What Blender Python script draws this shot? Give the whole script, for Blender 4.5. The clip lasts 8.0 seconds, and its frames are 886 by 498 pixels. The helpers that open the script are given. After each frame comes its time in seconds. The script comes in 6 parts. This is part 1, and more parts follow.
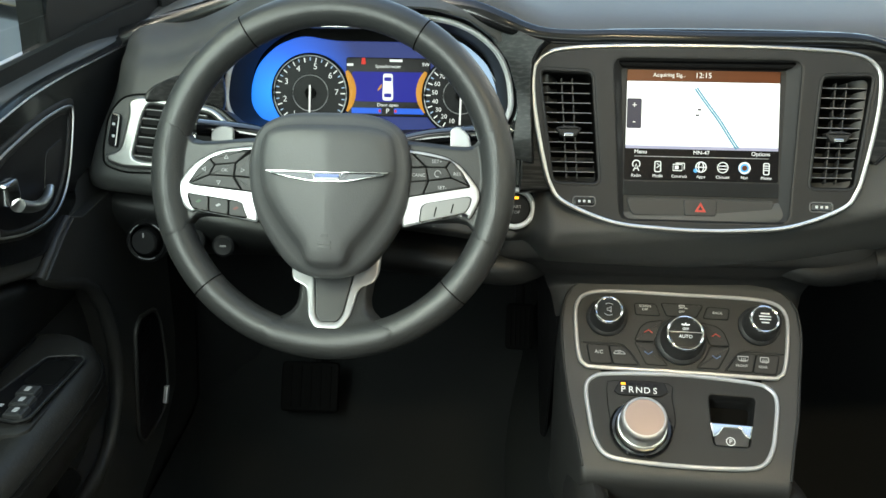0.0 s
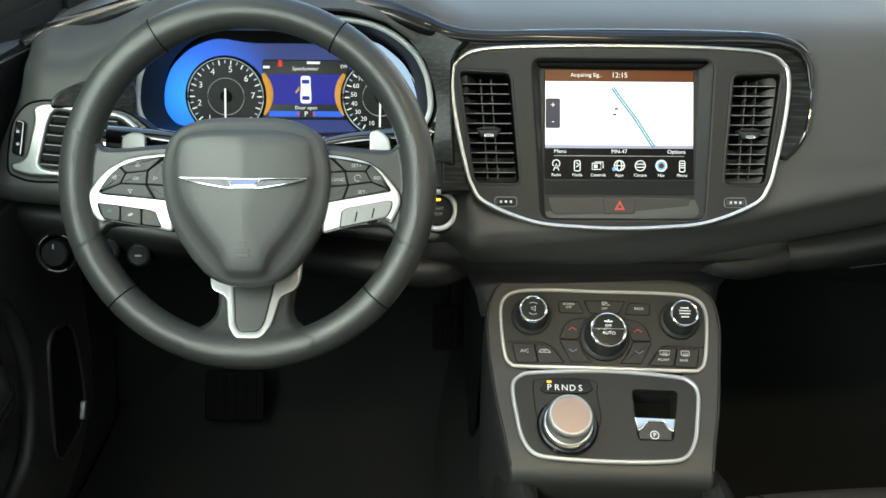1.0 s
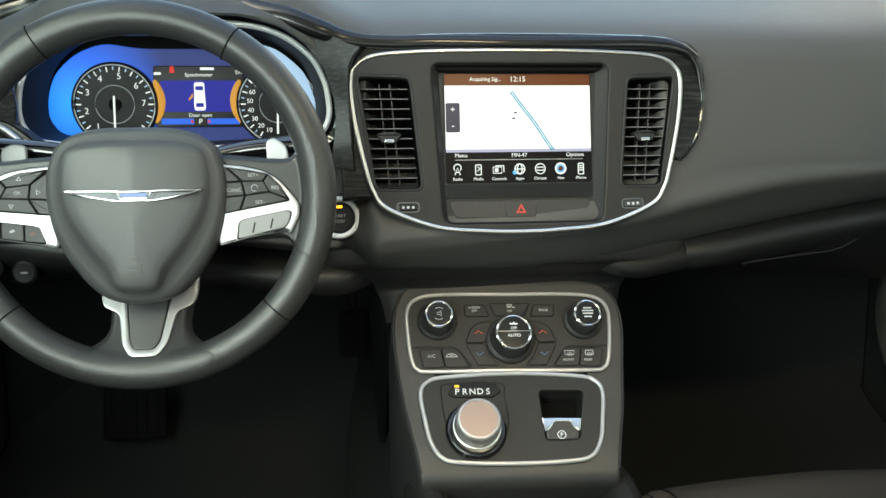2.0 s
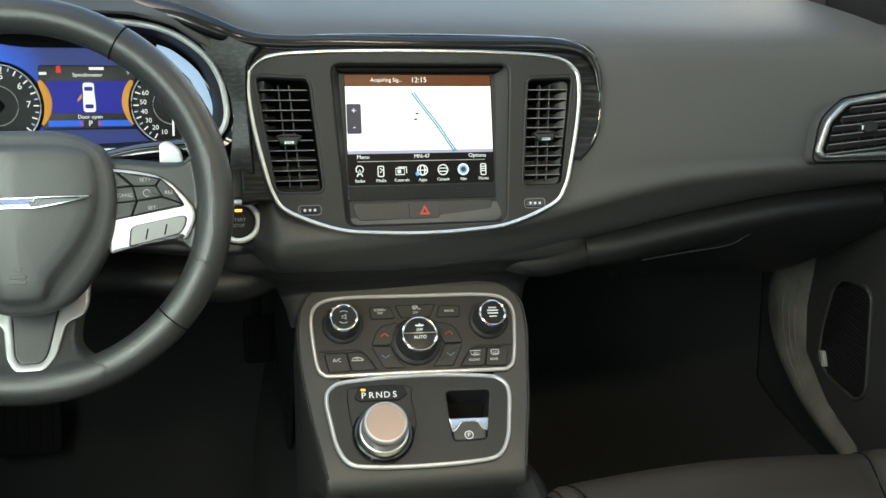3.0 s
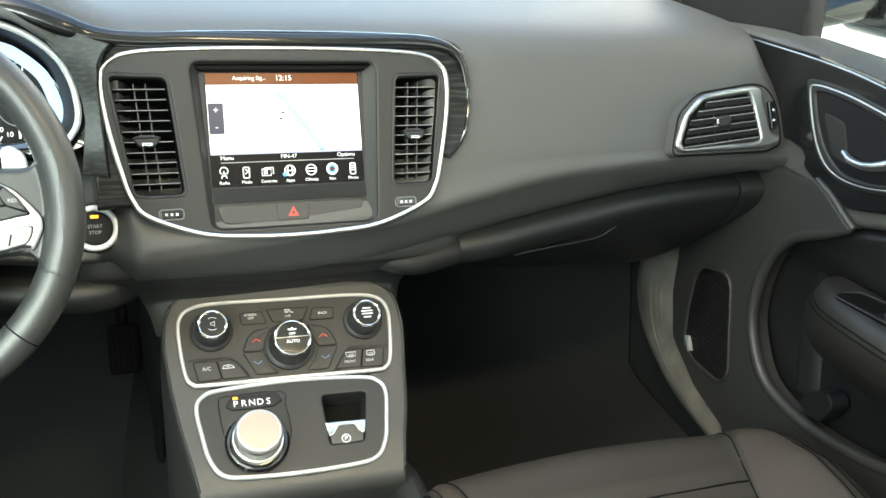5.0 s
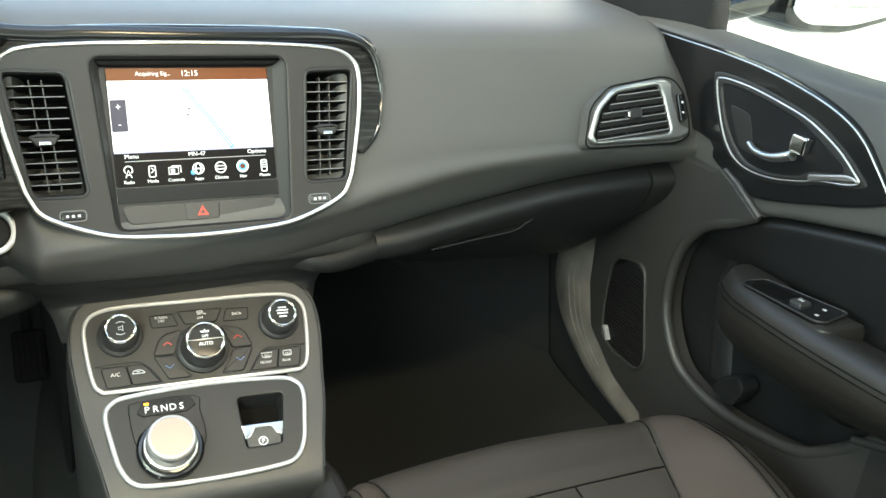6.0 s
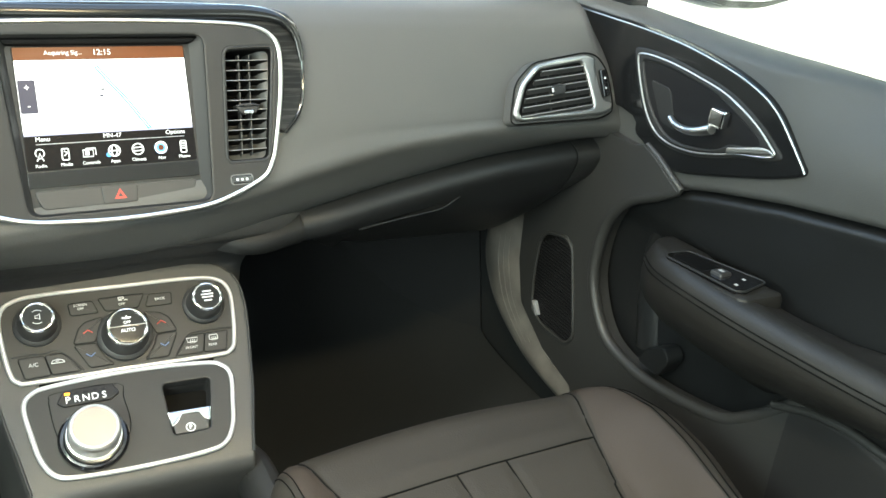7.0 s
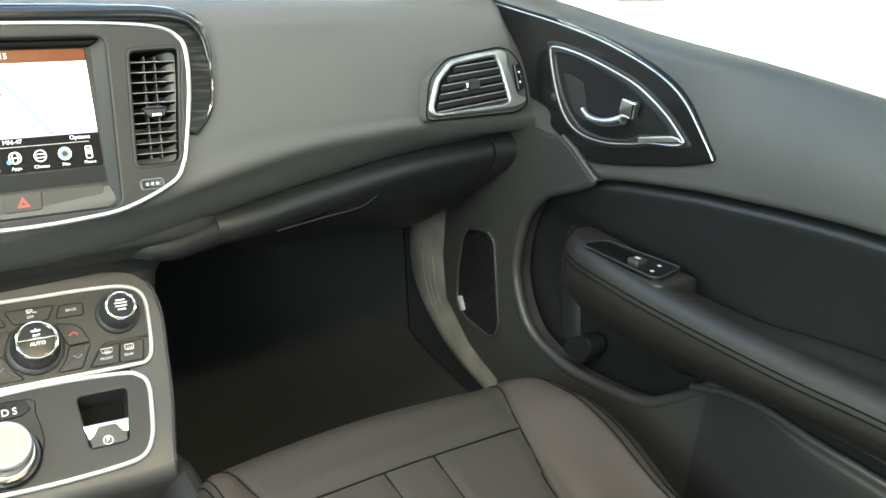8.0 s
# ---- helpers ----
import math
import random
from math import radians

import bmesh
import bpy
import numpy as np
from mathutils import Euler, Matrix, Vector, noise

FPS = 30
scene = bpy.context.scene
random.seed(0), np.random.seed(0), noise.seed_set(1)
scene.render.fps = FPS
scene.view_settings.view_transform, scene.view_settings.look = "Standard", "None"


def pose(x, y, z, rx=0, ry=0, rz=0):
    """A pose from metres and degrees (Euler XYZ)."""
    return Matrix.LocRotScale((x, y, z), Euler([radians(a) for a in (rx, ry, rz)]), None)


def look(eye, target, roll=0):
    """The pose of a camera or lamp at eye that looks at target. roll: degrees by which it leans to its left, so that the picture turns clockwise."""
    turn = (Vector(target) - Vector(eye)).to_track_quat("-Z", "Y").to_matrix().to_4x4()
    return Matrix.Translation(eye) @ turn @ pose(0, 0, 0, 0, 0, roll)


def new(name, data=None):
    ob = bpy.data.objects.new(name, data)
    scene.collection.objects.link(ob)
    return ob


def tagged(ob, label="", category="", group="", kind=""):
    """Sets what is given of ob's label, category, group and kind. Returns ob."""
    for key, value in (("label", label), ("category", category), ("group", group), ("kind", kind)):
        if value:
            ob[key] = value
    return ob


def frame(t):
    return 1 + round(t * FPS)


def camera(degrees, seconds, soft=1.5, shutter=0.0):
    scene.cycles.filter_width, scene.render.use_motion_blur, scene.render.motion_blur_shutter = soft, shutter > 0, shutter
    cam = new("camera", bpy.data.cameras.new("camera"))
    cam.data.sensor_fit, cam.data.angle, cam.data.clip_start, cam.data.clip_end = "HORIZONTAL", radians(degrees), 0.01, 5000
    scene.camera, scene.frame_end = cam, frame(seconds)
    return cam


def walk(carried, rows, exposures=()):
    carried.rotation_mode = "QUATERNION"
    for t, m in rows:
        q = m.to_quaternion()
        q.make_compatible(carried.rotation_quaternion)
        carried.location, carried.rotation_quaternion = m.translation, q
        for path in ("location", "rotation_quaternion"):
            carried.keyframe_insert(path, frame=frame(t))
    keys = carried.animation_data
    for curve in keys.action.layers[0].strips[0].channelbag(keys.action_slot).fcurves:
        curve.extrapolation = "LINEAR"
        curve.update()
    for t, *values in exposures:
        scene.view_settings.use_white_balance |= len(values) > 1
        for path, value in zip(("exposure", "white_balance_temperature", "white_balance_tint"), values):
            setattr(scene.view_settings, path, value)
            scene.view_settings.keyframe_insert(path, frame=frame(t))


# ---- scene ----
cam = camera(53.33, 8.0)
PATH = [
    (0, (-0.2319, -0.2613, 1.1339), (-0.2887, 0.6354, 0.695), 0.1),
    (0.5, (-0.2296, -0.2575, 1.1358), (-0.2437, 0.6407, 0.6966), 0.42),
    (1, (-0.227, -0.2523, 1.1358), (-0.2019, 0.6453, 0.6956), 0.91),
    (1.5, (-0.2243, -0.2471, 1.137), (-0.1508, 0.6482, 0.6978), 1.43),
    (3, (-0.2106, -0.2362, 1.1394), (0.0159, 0.6359, 0.7055), 3.94),
    (3.5, (-0.2068, -0.2354, 1.1397), (0.0539, 0.6267, 0.7052), 4.69),
    (4, (-0.2033, -0.2348, 1.1395), (0.0871, 0.6183, 0.7061), 5.25),
    (4.5, (-0.2005, -0.2315, 1.1402), (0.1195, 0.6118, 0.7085), 5.5),
    (6, (-0.1827, -0.2235, 1.1432), (0.2474, 0.5709, 0.7142), 7.05),
    (6.5, (-0.1771, -0.2239, 1.1425), (0.2908, 0.5461, 0.7087), 7.54),
    (7, (-0.1734, -0.226, 1.1417), (0.319, 0.5244, 0.7007), 7.87),
    (7.5, (-0.1679, -0.2297, 1.1409), (0.3569, 0.5011, 0.7044), 7.77),
    (8, (-0.16, -0.2342, 1.1389), (0.3968, 0.4757, 0.7074), 7.73),
]
EXPOSURES = [(0.0, 2.38, 7000, -3), (3.0, 2.28, 7000, -3), (3.5, 2.38, 7000, -3), (4.0, 3.03, 7000, -3), (4.5, 3.28, 7000, -3), (6.5, 3.42, 7000, -3), (8.0, 3.63, 7000, -3)]
walk(cam, [(t, look(eye, target, roll)) for t, eye, target, roll in PATH], EXPOSURES)
# ---- light ----
world = bpy.data.worlds.new("daylight")
scene.world = world
world.use_nodes = True
wt = world.node_tree
sky = wt.nodes.new("ShaderNodeTexSky")
sky.sky_type, sky.sun_disc = "NISHITA", False
sky.sun_elevation, sky.sun_rotation = radians(38), radians(232)
sky.air_density, sky.dust_density = 1.0, 4.0
wt.nodes["Background"].inputs["Strength"].default_value = 0.17
wt.links.new(sky.outputs["Color"], wt.nodes["Background"].inputs["Color"])
sun = new("sun", bpy.data.lights.new("sun", "SUN"))
sun.data.energy, sun.data.angle, sun.data.color = 1.0, radians(30), (1.0, 0.96, 0.9)
sun.matrix_world = look((-5, -4.2, 5.4), (0, 0.6, 0.8))
# daylight through the open rear door on the driver's side
opening = new("rear_door_daylight", bpy.data.lights.new("rear_door_daylight", "AREA"))
opening.data.shape, opening.data.size, opening.data.size_y = "RECTANGLE", 0.75, 0.55
opening.data.energy, opening.data.color = 3.2, (0.86, 0.95, 1.0)
opening.matrix_world = look((-0.68, -0.80, 1.22), (0.30, -0.05, 0.86))
# daylight through the driver's side window
pane_light = new("side_window_daylight", bpy.data.lights.new("side_window_daylight", "AREA"))
pane_light.data.shape, pane_light.data.size, pane_light.data.size_y = "RECTANGLE", 0.85, 0.32
pane_light.data.energy, pane_light.data.color = 2.5, (0.86, 0.95, 1.0)
pane_light.matrix_world = look((-0.655, 0.05, 1.17), (0.2, 0.30, 0.80))
# daylight through the passenger's side window
far_light = new("side_window_daylight", bpy.data.lights.new("side_window_daylight", "AREA"))
far_light.data.shape, far_light.data.size, far_light.data.size_y = "RECTANGLE", 0.85, 0.32
far_light.data.energy, far_light.data.color = 0.22, (0.90, 0.97, 1.0)
far_light.matrix_world = look((0.655, 0.05, 1.17), (-0.2, 0.35, 0.70))
# courtesy lamp in the roof console, lit because a door stands open
courtesy = new("courtesy_light", bpy.data.lights.new("courtesy_light", "AREA"))
courtesy.data.shape, courtesy.data.size, courtesy.data.size_y = "RECTANGLE", 0.16, 0.06
courtesy.data.spread = radians(95)
courtesy.data.energy, courtesy.data.color = 0.42, (1.0, 0.78, 0.54)
courtesy.matrix_world = look((0.06, 0.10, 1.395), (0.16, 0.36, 0.4))


# ---- materials ----
def mat(name, color, rough=0.5, metal=0.0, grain=0.0, scale=900.0, vary=0.12, coat=0.0, glow=0.0, wear=6.0, spec=0.5):
    """A surface with a fine grain bump, blotchy wear in colour and gloss, and an optional clear coat."""
    m = bpy.data.materials.new(name)
    m.use_nodes = True
    nt = m.node_tree
    b = nt.nodes["Principled BSDF"]
    b.inputs["Roughness"].default_value = rough
    b.inputs["Metallic"].default_value = metal
    b.inputs["Coat Weight"].default_value = coat
    b.inputs["Coat Roughness"].default_value = 0.06
    b.inputs["Specular IOR Level"].default_value = 0.12 if glow else spec
    co = nt.nodes.new("ShaderNodeTexCoord")
    big = nt.nodes.new("ShaderNodeTexNoise")
    big.inputs["Scale"].default_value, big.inputs["Detail"].default_value = wear, 5
    nt.links.new(co.outputs["Object"], big.inputs["Vector"])
    ramp = nt.nodes.new("ShaderNodeMix")
    ramp.data_type = "RGBA"
    face = 0.3 if glow else 1.0
    lo = [c * (1 - vary) * face for c in color]
    hi = [min(1, c * (1 + vary)) * face for c in color]
    ramp.inputs["A"].default_value, ramp.inputs["B"].default_value = (*lo, 1), (*hi, 1)
    nt.links.new(big.outputs["Fac"], ramp.inputs["Factor"])
    nt.links.new(ramp.outputs["Result"], b.inputs["Base Color"])
    rr = nt.nodes.new("ShaderNodeMapRange")
    rr.inputs["To Min"].default_value, rr.inputs["To Max"].default_value = rough * 0.88, min(1, rough * 1.12)
    nt.links.new(big.outputs["Fac"], rr.inputs["Value"])
    nt.links.new(rr.outputs["Result"], b.inputs["Roughness"])
    if grain:
        fine = nt.nodes.new("ShaderNodeTexNoise")
        fine.inputs["Scale"].default_value, fine.inputs["Detail"].default_value = scale, 3
        nt.links.new(co.outputs["Object"], fine.inputs["Vector"])
        bump = nt.nodes.new("ShaderNodeBump")
        bump.inputs["Strength"].default_value, bump.inputs["Distance"].default_value = grain, 0.0006
        nt.links.new(fine.outputs["Fac"], bump.inputs["Height"])
        nt.links.new(bump.outputs["Normal"], b.inputs["Normal"])
    if glow:
        b.inputs["Emission Color"].default_value = (*color, 1)
        b.inputs["Emission Strength"].default_value = glow
    return m


def wood_black():
    """Dark stained veneer with streaks along x under gloss lacquer."""
    m = mat("dark_veneer", (0.03, 0.03, 0.032), 0.3, coat=0.06, spec=0.22)
    nt = m.node_tree
    b = nt.nodes["Principled BSDF"]
    co = nt.nodes["Texture Coordinate"]
    mp = nt.nodes.new("ShaderNodeMapping")
    mp.inputs["Scale"].default_value = (9, 160, 160)
    nt.links.new(co.outputs["Object"], mp.inputs["Vector"])
    n = nt.nodes.new("ShaderNodeTexNoise")
    n.inputs["Scale"].default_value, n.inputs["Detail"].default_value = 2.2, 6
    nt.links.new(mp.outputs["Vector"], n.inputs["Vector"])
    r = nt.nodes.new("ShaderNodeValToRGB")
    r.color_ramp.elements[0].position, r.color_ramp.elements[0].color = 0.47, (0.003, 0.003, 0.0032, 1)
    r.color_ramp.elements[1].position, r.color_ramp.elements[1].color = 0.72, (0.036, 0.0355, 0.034, 1)
    nt.links.new(n.outputs["Fac"], r.inputs["Fac"])
    nt.links.new(r.outputs["Color"], b.inputs["Base Color"])
    return m


BOLSTER = mat("seat_side_leather", (0.036, 0.029, 0.0245), 0.6, grain=0.45, scale=420, wear=9, spec=0.2)


def glow_blue():
    """Backlit dial background: brightest beside the dial, fading to navy above."""
    m = mat("dial_glow", (0.004, 0.010, 0.05), 0.4, vary=0.2, spec=0.12)
    nt = m.node_tree
    b = nt.nodes["Principled BSDF"]
    co = nt.nodes["Texture Coordinate"]
    far = nt.nodes.new("ShaderNodeVectorMath")
    far.operation = "DISTANCE"
    far.inputs[1].default_value = (-0.516, 0.815, 0.822)
    nt.links.new(co.outputs["Object"], far.inputs[0])
    r = nt.nodes.new("ShaderNodeValToRGB")
    r.color_ramp.elements[0].position, r.color_ramp.elements[0].color = 0.012, (0.02, 0.24, 0.95, 1)
    r.color_ramp.elements[1].position, r.color_ramp.elements[1].color = 0.115, (0.022, 0.03, 0.12, 1)
    e = r.color_ramp.elements.new(0.055)
    e.color = (0.015, 0.10, 0.66, 1)
    nt.links.new(far.outputs["Value"], r.inputs["Fac"])
    nt.links.new(r.outputs["Color"], b.inputs["Emission Color"])
    b.inputs["Emission Strength"].default_value = 0.33
    return m


PAD = mat("soft_grained_dash", (0.045, 0.046, 0.045), 0.55, grain=0.35, scale=700)
CONSOLE = mat("console_plastic", (0.024, 0.0245, 0.0245), 0.5, grain=0.3, scale=900)
LOWER = mat("hard_grained_plastic", (0.0105, 0.0112, 0.0115), 0.45, grain=0.3, scale=900)
SATIN = mat("satin_black_plastic", (0.0150, 0.0151, 0.0153), 0.55, grain=0.15, scale=1500, spec=0.35)
# near-black with little sheen: shade of cavities and gaps is in the colour
DEEP = mat("black_and_cavity_shade", (0.0035, 0.0035, 0.0035), 0.7, spec=0.06)
# darker than the vent black, with the vent's inner shade in the colour
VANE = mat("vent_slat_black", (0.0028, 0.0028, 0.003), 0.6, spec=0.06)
SLAT = mat("vent_black", (0.008, 0.008, 0.009), 0.45, spec=0.22)
LIP = mat("vent_slat_lip", (0.13, 0.13, 0.133), 0.35)
GLOSS = mat("piano_black", (0.006, 0.006, 0.007), 0.12, coat=1.0, vary=0.05)
VENEER = wood_black()
EMBLEM = mat("emblem_metal", (0.075, 0.078, 0.085), 0.42, 0.7, vary=0.15, wear=60)
CHROME = mat("bright_chrome", (0.82, 0.82, 0.82), 0.12, 1.0, vary=0.03)
SILVER = mat("satin_silver", (0.70, 0.70, 0.69), 0.32, 1.0, vary=0.04)
VENTFRAME = mat("vent_frame_metal", (0.36, 0.36, 0.355), 0.36, 0.9, vary=0.08)
RINGSILVER = mat("bright_ring_paint", (0.80, 0.80, 0.81), 0.32, 0.3, vary=0.04)
SILVERPAINT = mat("silver_paint", (0.48, 0.48, 0.495), 0.35, 0.55, vary=0.04)
DULL = mat("dull_silver_plastic", (0.20, 0.20, 0.20), 0.45, 0.3)
LEATHER = mat("wheel_leather", (0.0265, 0.0272, 0.0275), 0.41, grain=0.3, scale=520)
SEATHIDE = mat("seat_leather", (0.0275, 0.0245, 0.0210), 0.55, grain=0.45, scale=420, wear=9, spec=0.2)
HUB = mat("airbag_skin", (0.050, 0.051, 0.0525), 0.45, grain=0.22, scale=700)
BUTTON = mat("button_rubber", (0.022, 0.022, 0.0225), 0.5, grain=0.1, scale=1500)
INSULATION = mat("bulkhead_felt", (0.015, 0.0162, 0.017), 0.9, grain=0.8, scale=300, spec=0.15)
CARPET = mat("carpet", (0.017, 0.0184, 0.0188), 0.95, grain=1.0, scale=500, spec=0.12)
THREAD = mat("thread", (0.004, 0.004, 0.004), 0.9, spec=0.1)
# darker copy of the hard plastic, with the panels' shade in its colour
UNDER = mat("shaded_panel_black", (0.0065, 0.0070, 0.0074), 0.55, grain=0.3, scale=900, spec=0.22)
GLOVE = mat("glovebox_black", (0.0085, 0.0092, 0.0097), 0.45, grain=0.3, scale=900, spec=0.35)
DOORFRAME = mat("door_hard_plastic", (0.022, 0.0222, 0.0216), 0.48, grain=0.3, scale=900)
BLADE = mat("door_blade_black", (0.007, 0.0074, 0.008), 0.20, coat=0.25, spec=0.35, vary=0.08)
ARMHIDE = mat("armrest_leather", (0.013, 0.0122, 0.011), 0.5, grain=0.45, scale=420, wear=9, spec=0.35)
INSERT = mat("door_insert_leather", (0.0075, 0.0081, 0.0086), 0.45, grain=0.35, scale=480, spec=0.4)
GREYTRIM = mat("grey_door_jamb", (0.14, 0.130, 0.116), 0.6, grain=0.4, scale=300, vary=0.85, wear=16)
HEADLINER = mat("light_headliner", (0.55, 0.53, 0.49), 0.9, grain=0.4)
WHITE = mat("white_print", (0.75, 0.76, 0.78), 0.6)
PRINT = mat("pale_print", (0.5, 0.5, 0.52), 0.6)
GREYPRINT = mat("grey_print", (0.32, 0.32, 0.33), 0.6)
RED = mat("red_print", (0.5, 0.05, 0.035), 0.5)
GREENP = mat("green_print", (0.035, 0.075, 0.04), 0.5)
DIMRED = mat("dim_red_print", (0.11, 0.025, 0.02), 0.5)
BLUEP = mat("blue_print", (0.08, 0.14, 0.30), 0.5)
AMBER = mat("amber_lamp", (1.0, 0.36, 0.03), 0.4, glow=0.68)
# brushed metal; the warm tint is lamp reflection baked into the base colour
KNOBTOP = mat("knob_top_warm_reflection", (0.29, 0.212, 0.185), 0.50, 0.35, vary=0.08, wear=30)
ENAMEL = mat("blue_enamel", (0.03, 0.08, 0.30), 0.35, coat=0.2)
MAPWHITE = mat("map_light", (0.93, 0.96, 1.0), 0.4, glow=0.24, vary=0.01)
SCREENBLACK = mat("screen_black", (0.012, 0.011, 0.012), 0.25, glow=0.102, vary=0.02)
SCREENBROWN = mat("screen_header", (0.16, 0.055, 0.024), 0.3, glow=0.11, vary=0.3, wear=25)
SCREENTEXT = mat("screen_text", (0.85, 0.88, 0.92), 0.4, glow=0.2)
SCREENTEAL = mat("screen_road", (0.06, 0.27, 0.42), 0.4, glow=0.16)
SCREENBLUE = mat("screen_blue", (0.10, 0.40, 0.85), 0.4, glow=0.21)
SCREENGREY = mat("screen_key", (0.06, 0.06, 0.09), 0.3, glow=0.136)
DIALBLUE = mat("dial_blue", (0.02, 0.10, 0.62), 0.4, glow=0.24, vary=0.4, wear=18)
DIALNAVY = mat("dial_navy", (0.010, 0.011, 0.24), 0.4, glow=0.24, vary=0.3)
DIALGLOW = glow_blue()
REDLAMP = mat("red_lamp", (0.9, 0.05, 0.04), 0.4, glow=0.12)
DIALFACE = mat("dial_face", (0.008, 0.008, 0.009), 0.4, spec=0.15)
DIALAMBER = mat("dial_amber", (0.80, 0.36, 0.06), 0.4, glow=0.12, vary=0.35, wear=40)
PALEBLUE = mat("pale_blue_light", (0.30, 0.42, 0.62), 0.4, glow=0.27)
WALLPAINT = mat("white_wall_paint", (0.6, 0.6, 0.595), 0.8, grain=0.2, scale=20, wear=0.6, vary=0.04)
PAINT = mat("car_paint_white", (0.78, 0.79, 0.8), 0.25, coat=1)
MIRRORGLASS = mat("mirror_glass", (0.9, 0.92, 0.93), 0.03, 1.0, vary=0.01)


# ---- building tools ----
def linked(name, me, material, parent=None, label="", smooth=True):
    ob = new(name, me)
    me.materials.append(material)
    if smooth:
        me.shade_smooth()
    if parent is not None:
        ob.parent = parent
        ob.matrix_parent_inverse = parent_pose(parent).inverted()
    if label:
        ob["label"] = label
    return ob


def parent_pose(ob):
    m = Matrix.Translation(ob.location)
    if ob.parent is not None:
        m = parent_pose(ob.parent) @ ob.matrix_parent_inverse @ m
    return m


def part(name, bm, material, parent=None, label="", smooth=True, angle=35):
    """One bmesh, in world places, as one mesh object under its thing."""
    me = bpy.data.meshes.new(name)
    bmesh.ops.recalc_face_normals(bm, faces=bm.faces)
    if smooth:
        for e in bm.edges:
            if len(e.link_faces) == 2 and e.calc_face_angle(0) > radians(angle):
                e.smooth = False
    bm.to_mesh(me)
    bm.free()
    return linked(name, me, material, parent, label, smooth)


def thing(name, place, label, category, group="", kind=""):
    ob = new(name)
    ob.location = place
    ob.empty_display_size = 0.05
    return tagged(ob, label, category, group, kind)


def curve(pts, n=8, closed=False):
    """A smooth line through control points."""
    p = [Vector(q) for q in pts]
    out = []
    k = len(p)
    for i in range(k if closed else k - 1):
        if closed:
            a, b, c, d = p[i - 1], p[i], p[(i + 1) % k], p[(i + 2) % k]
        else:
            a, b, c, d = p[max(i - 1, 0)], p[i], p[i + 1], p[min(i + 2, k - 1)]
        for j in range(n):
            t = j / n
            out.append(0.5 * ((2 * b) + (c - a) * t + (2 * a - 5 * b + 4 * c - d) * t * t + (3 * b - a - 3 * c + d) * t ** 3))
    if not closed:
        out.append(p[-1])
    return out


def mirrored(half):
    """A closed outline from its right half, top to bottom."""
    return half + [(-u, v) for u, v in reversed(half) if abs(u) > 1e-6]


def rounded(pts, r, n=5):
    """A closed polygon with rounded corners."""
    out = []
    p = [Vector((u, v)) for u, v in pts]
    for i, b in enumerate(p):
        a, c = p[i - 1], p[(i + 1) % len(p)]
        da, dc = (a - b), (c - b)
        q = min(r, da.length * 0.45, dc.length * 0.45)
        s, e = b + da.normalized() * q, b + dc.normalized() * q
        for j in range(n + 1):
            t = j / n
            out.append(s * (1 - t) ** 2 + b * 2 * t * (1 - t) + e * t * t)
    return [(q.x, q.y) for q in out]


class Plane:
    """A local frame: u to the right, v up the slope, w towards the eye."""

    def __init__(self, origin, u, v):
        self.o, self.u = Vector(origin), Vector(u).normalized()
        self.w = self.u.cross(Vector(v)).normalized()
        self.v = self.w.cross(self.u)

    def __call__(self, u, v, w=0.0):
        return self.o + self.u * u + self.v * v + self.w * w

    def at(self, u, v, w=0.0):
        return Plane(self(u, v, w), self.u, self.v)

    def matrix(self):
        m = Matrix((self.u, self.v, self.w)).transposed().to_4x4()
        m.translation = self.o
        return m


def slab(fr, outline, w0, w1, bevel=0.0015, holes=(), bm=None):
    """A plate between w0 and w1 (front) with a small bevelled front edge, and holes through it."""
    bm = bm or bmesh.new()
    b = min(bevel, abs(w1 - w0) * 0.8)
    loops = [(outline, 1)] + [(h, -1) for h in holes]
    fronts = []
    for pts, side in loops:
        area = sum(pts[i - 1][0] * pts[i][1] - pts[i][0] * pts[i - 1][1] for i in range(len(pts)))
        if area < 0:
            pts = pts[::-1]
        k = len(pts)
        inset = []
        for i in range(k):
            a, c = Vector(pts[i - 1]), Vector(pts[(i + 1) % k])
            t = (c - a)
            t = t.normalized() if t.length > 1e-9 else Vector((1, 0))
            inset.append((pts[i][0] - t.y * b * side, pts[i][1] + t.x * b * side))
        rows = [[bm.verts.new(fr(u, v, w0)) for u, v in pts], [bm.verts.new(fr(u, v, w1 - b)) for u, v in pts],
                [bm.verts.new(fr(u * 0.7 + x * 0.3, v * 0.7 + y * 0.3, w1 - b * 0.3)) for (u, v), (x, y) in zip(pts, inset)],
                [bm.verts.new(fr(u, v, w1)) for u, v in inset],
                [bm.verts.new(fr(x + (x - u) * 0.15, y + (y - v) * 0.15, w1)) for (u, v), (x, y) in zip(pts, inset)]]
        for r0, r1 in zip(rows, rows[1:]):
            for i in range(k):
                bm.faces.new((r0[i - 1], r0[i], r1[i], r1[i - 1]))
        fronts.append(rows[-1])
    if holes:
        edges = []
        for row in fronts:
            for i in range(len(row)):
                edges.append(bm.edges.get((row[i - 1], row[i])))
        bmesh.ops.triangle_fill(bm, use_beauty=True, use_dissolve=False, edges=edges, normal=fr.w)
    else:
        bm.faces.new(fronts[0])
    return bm


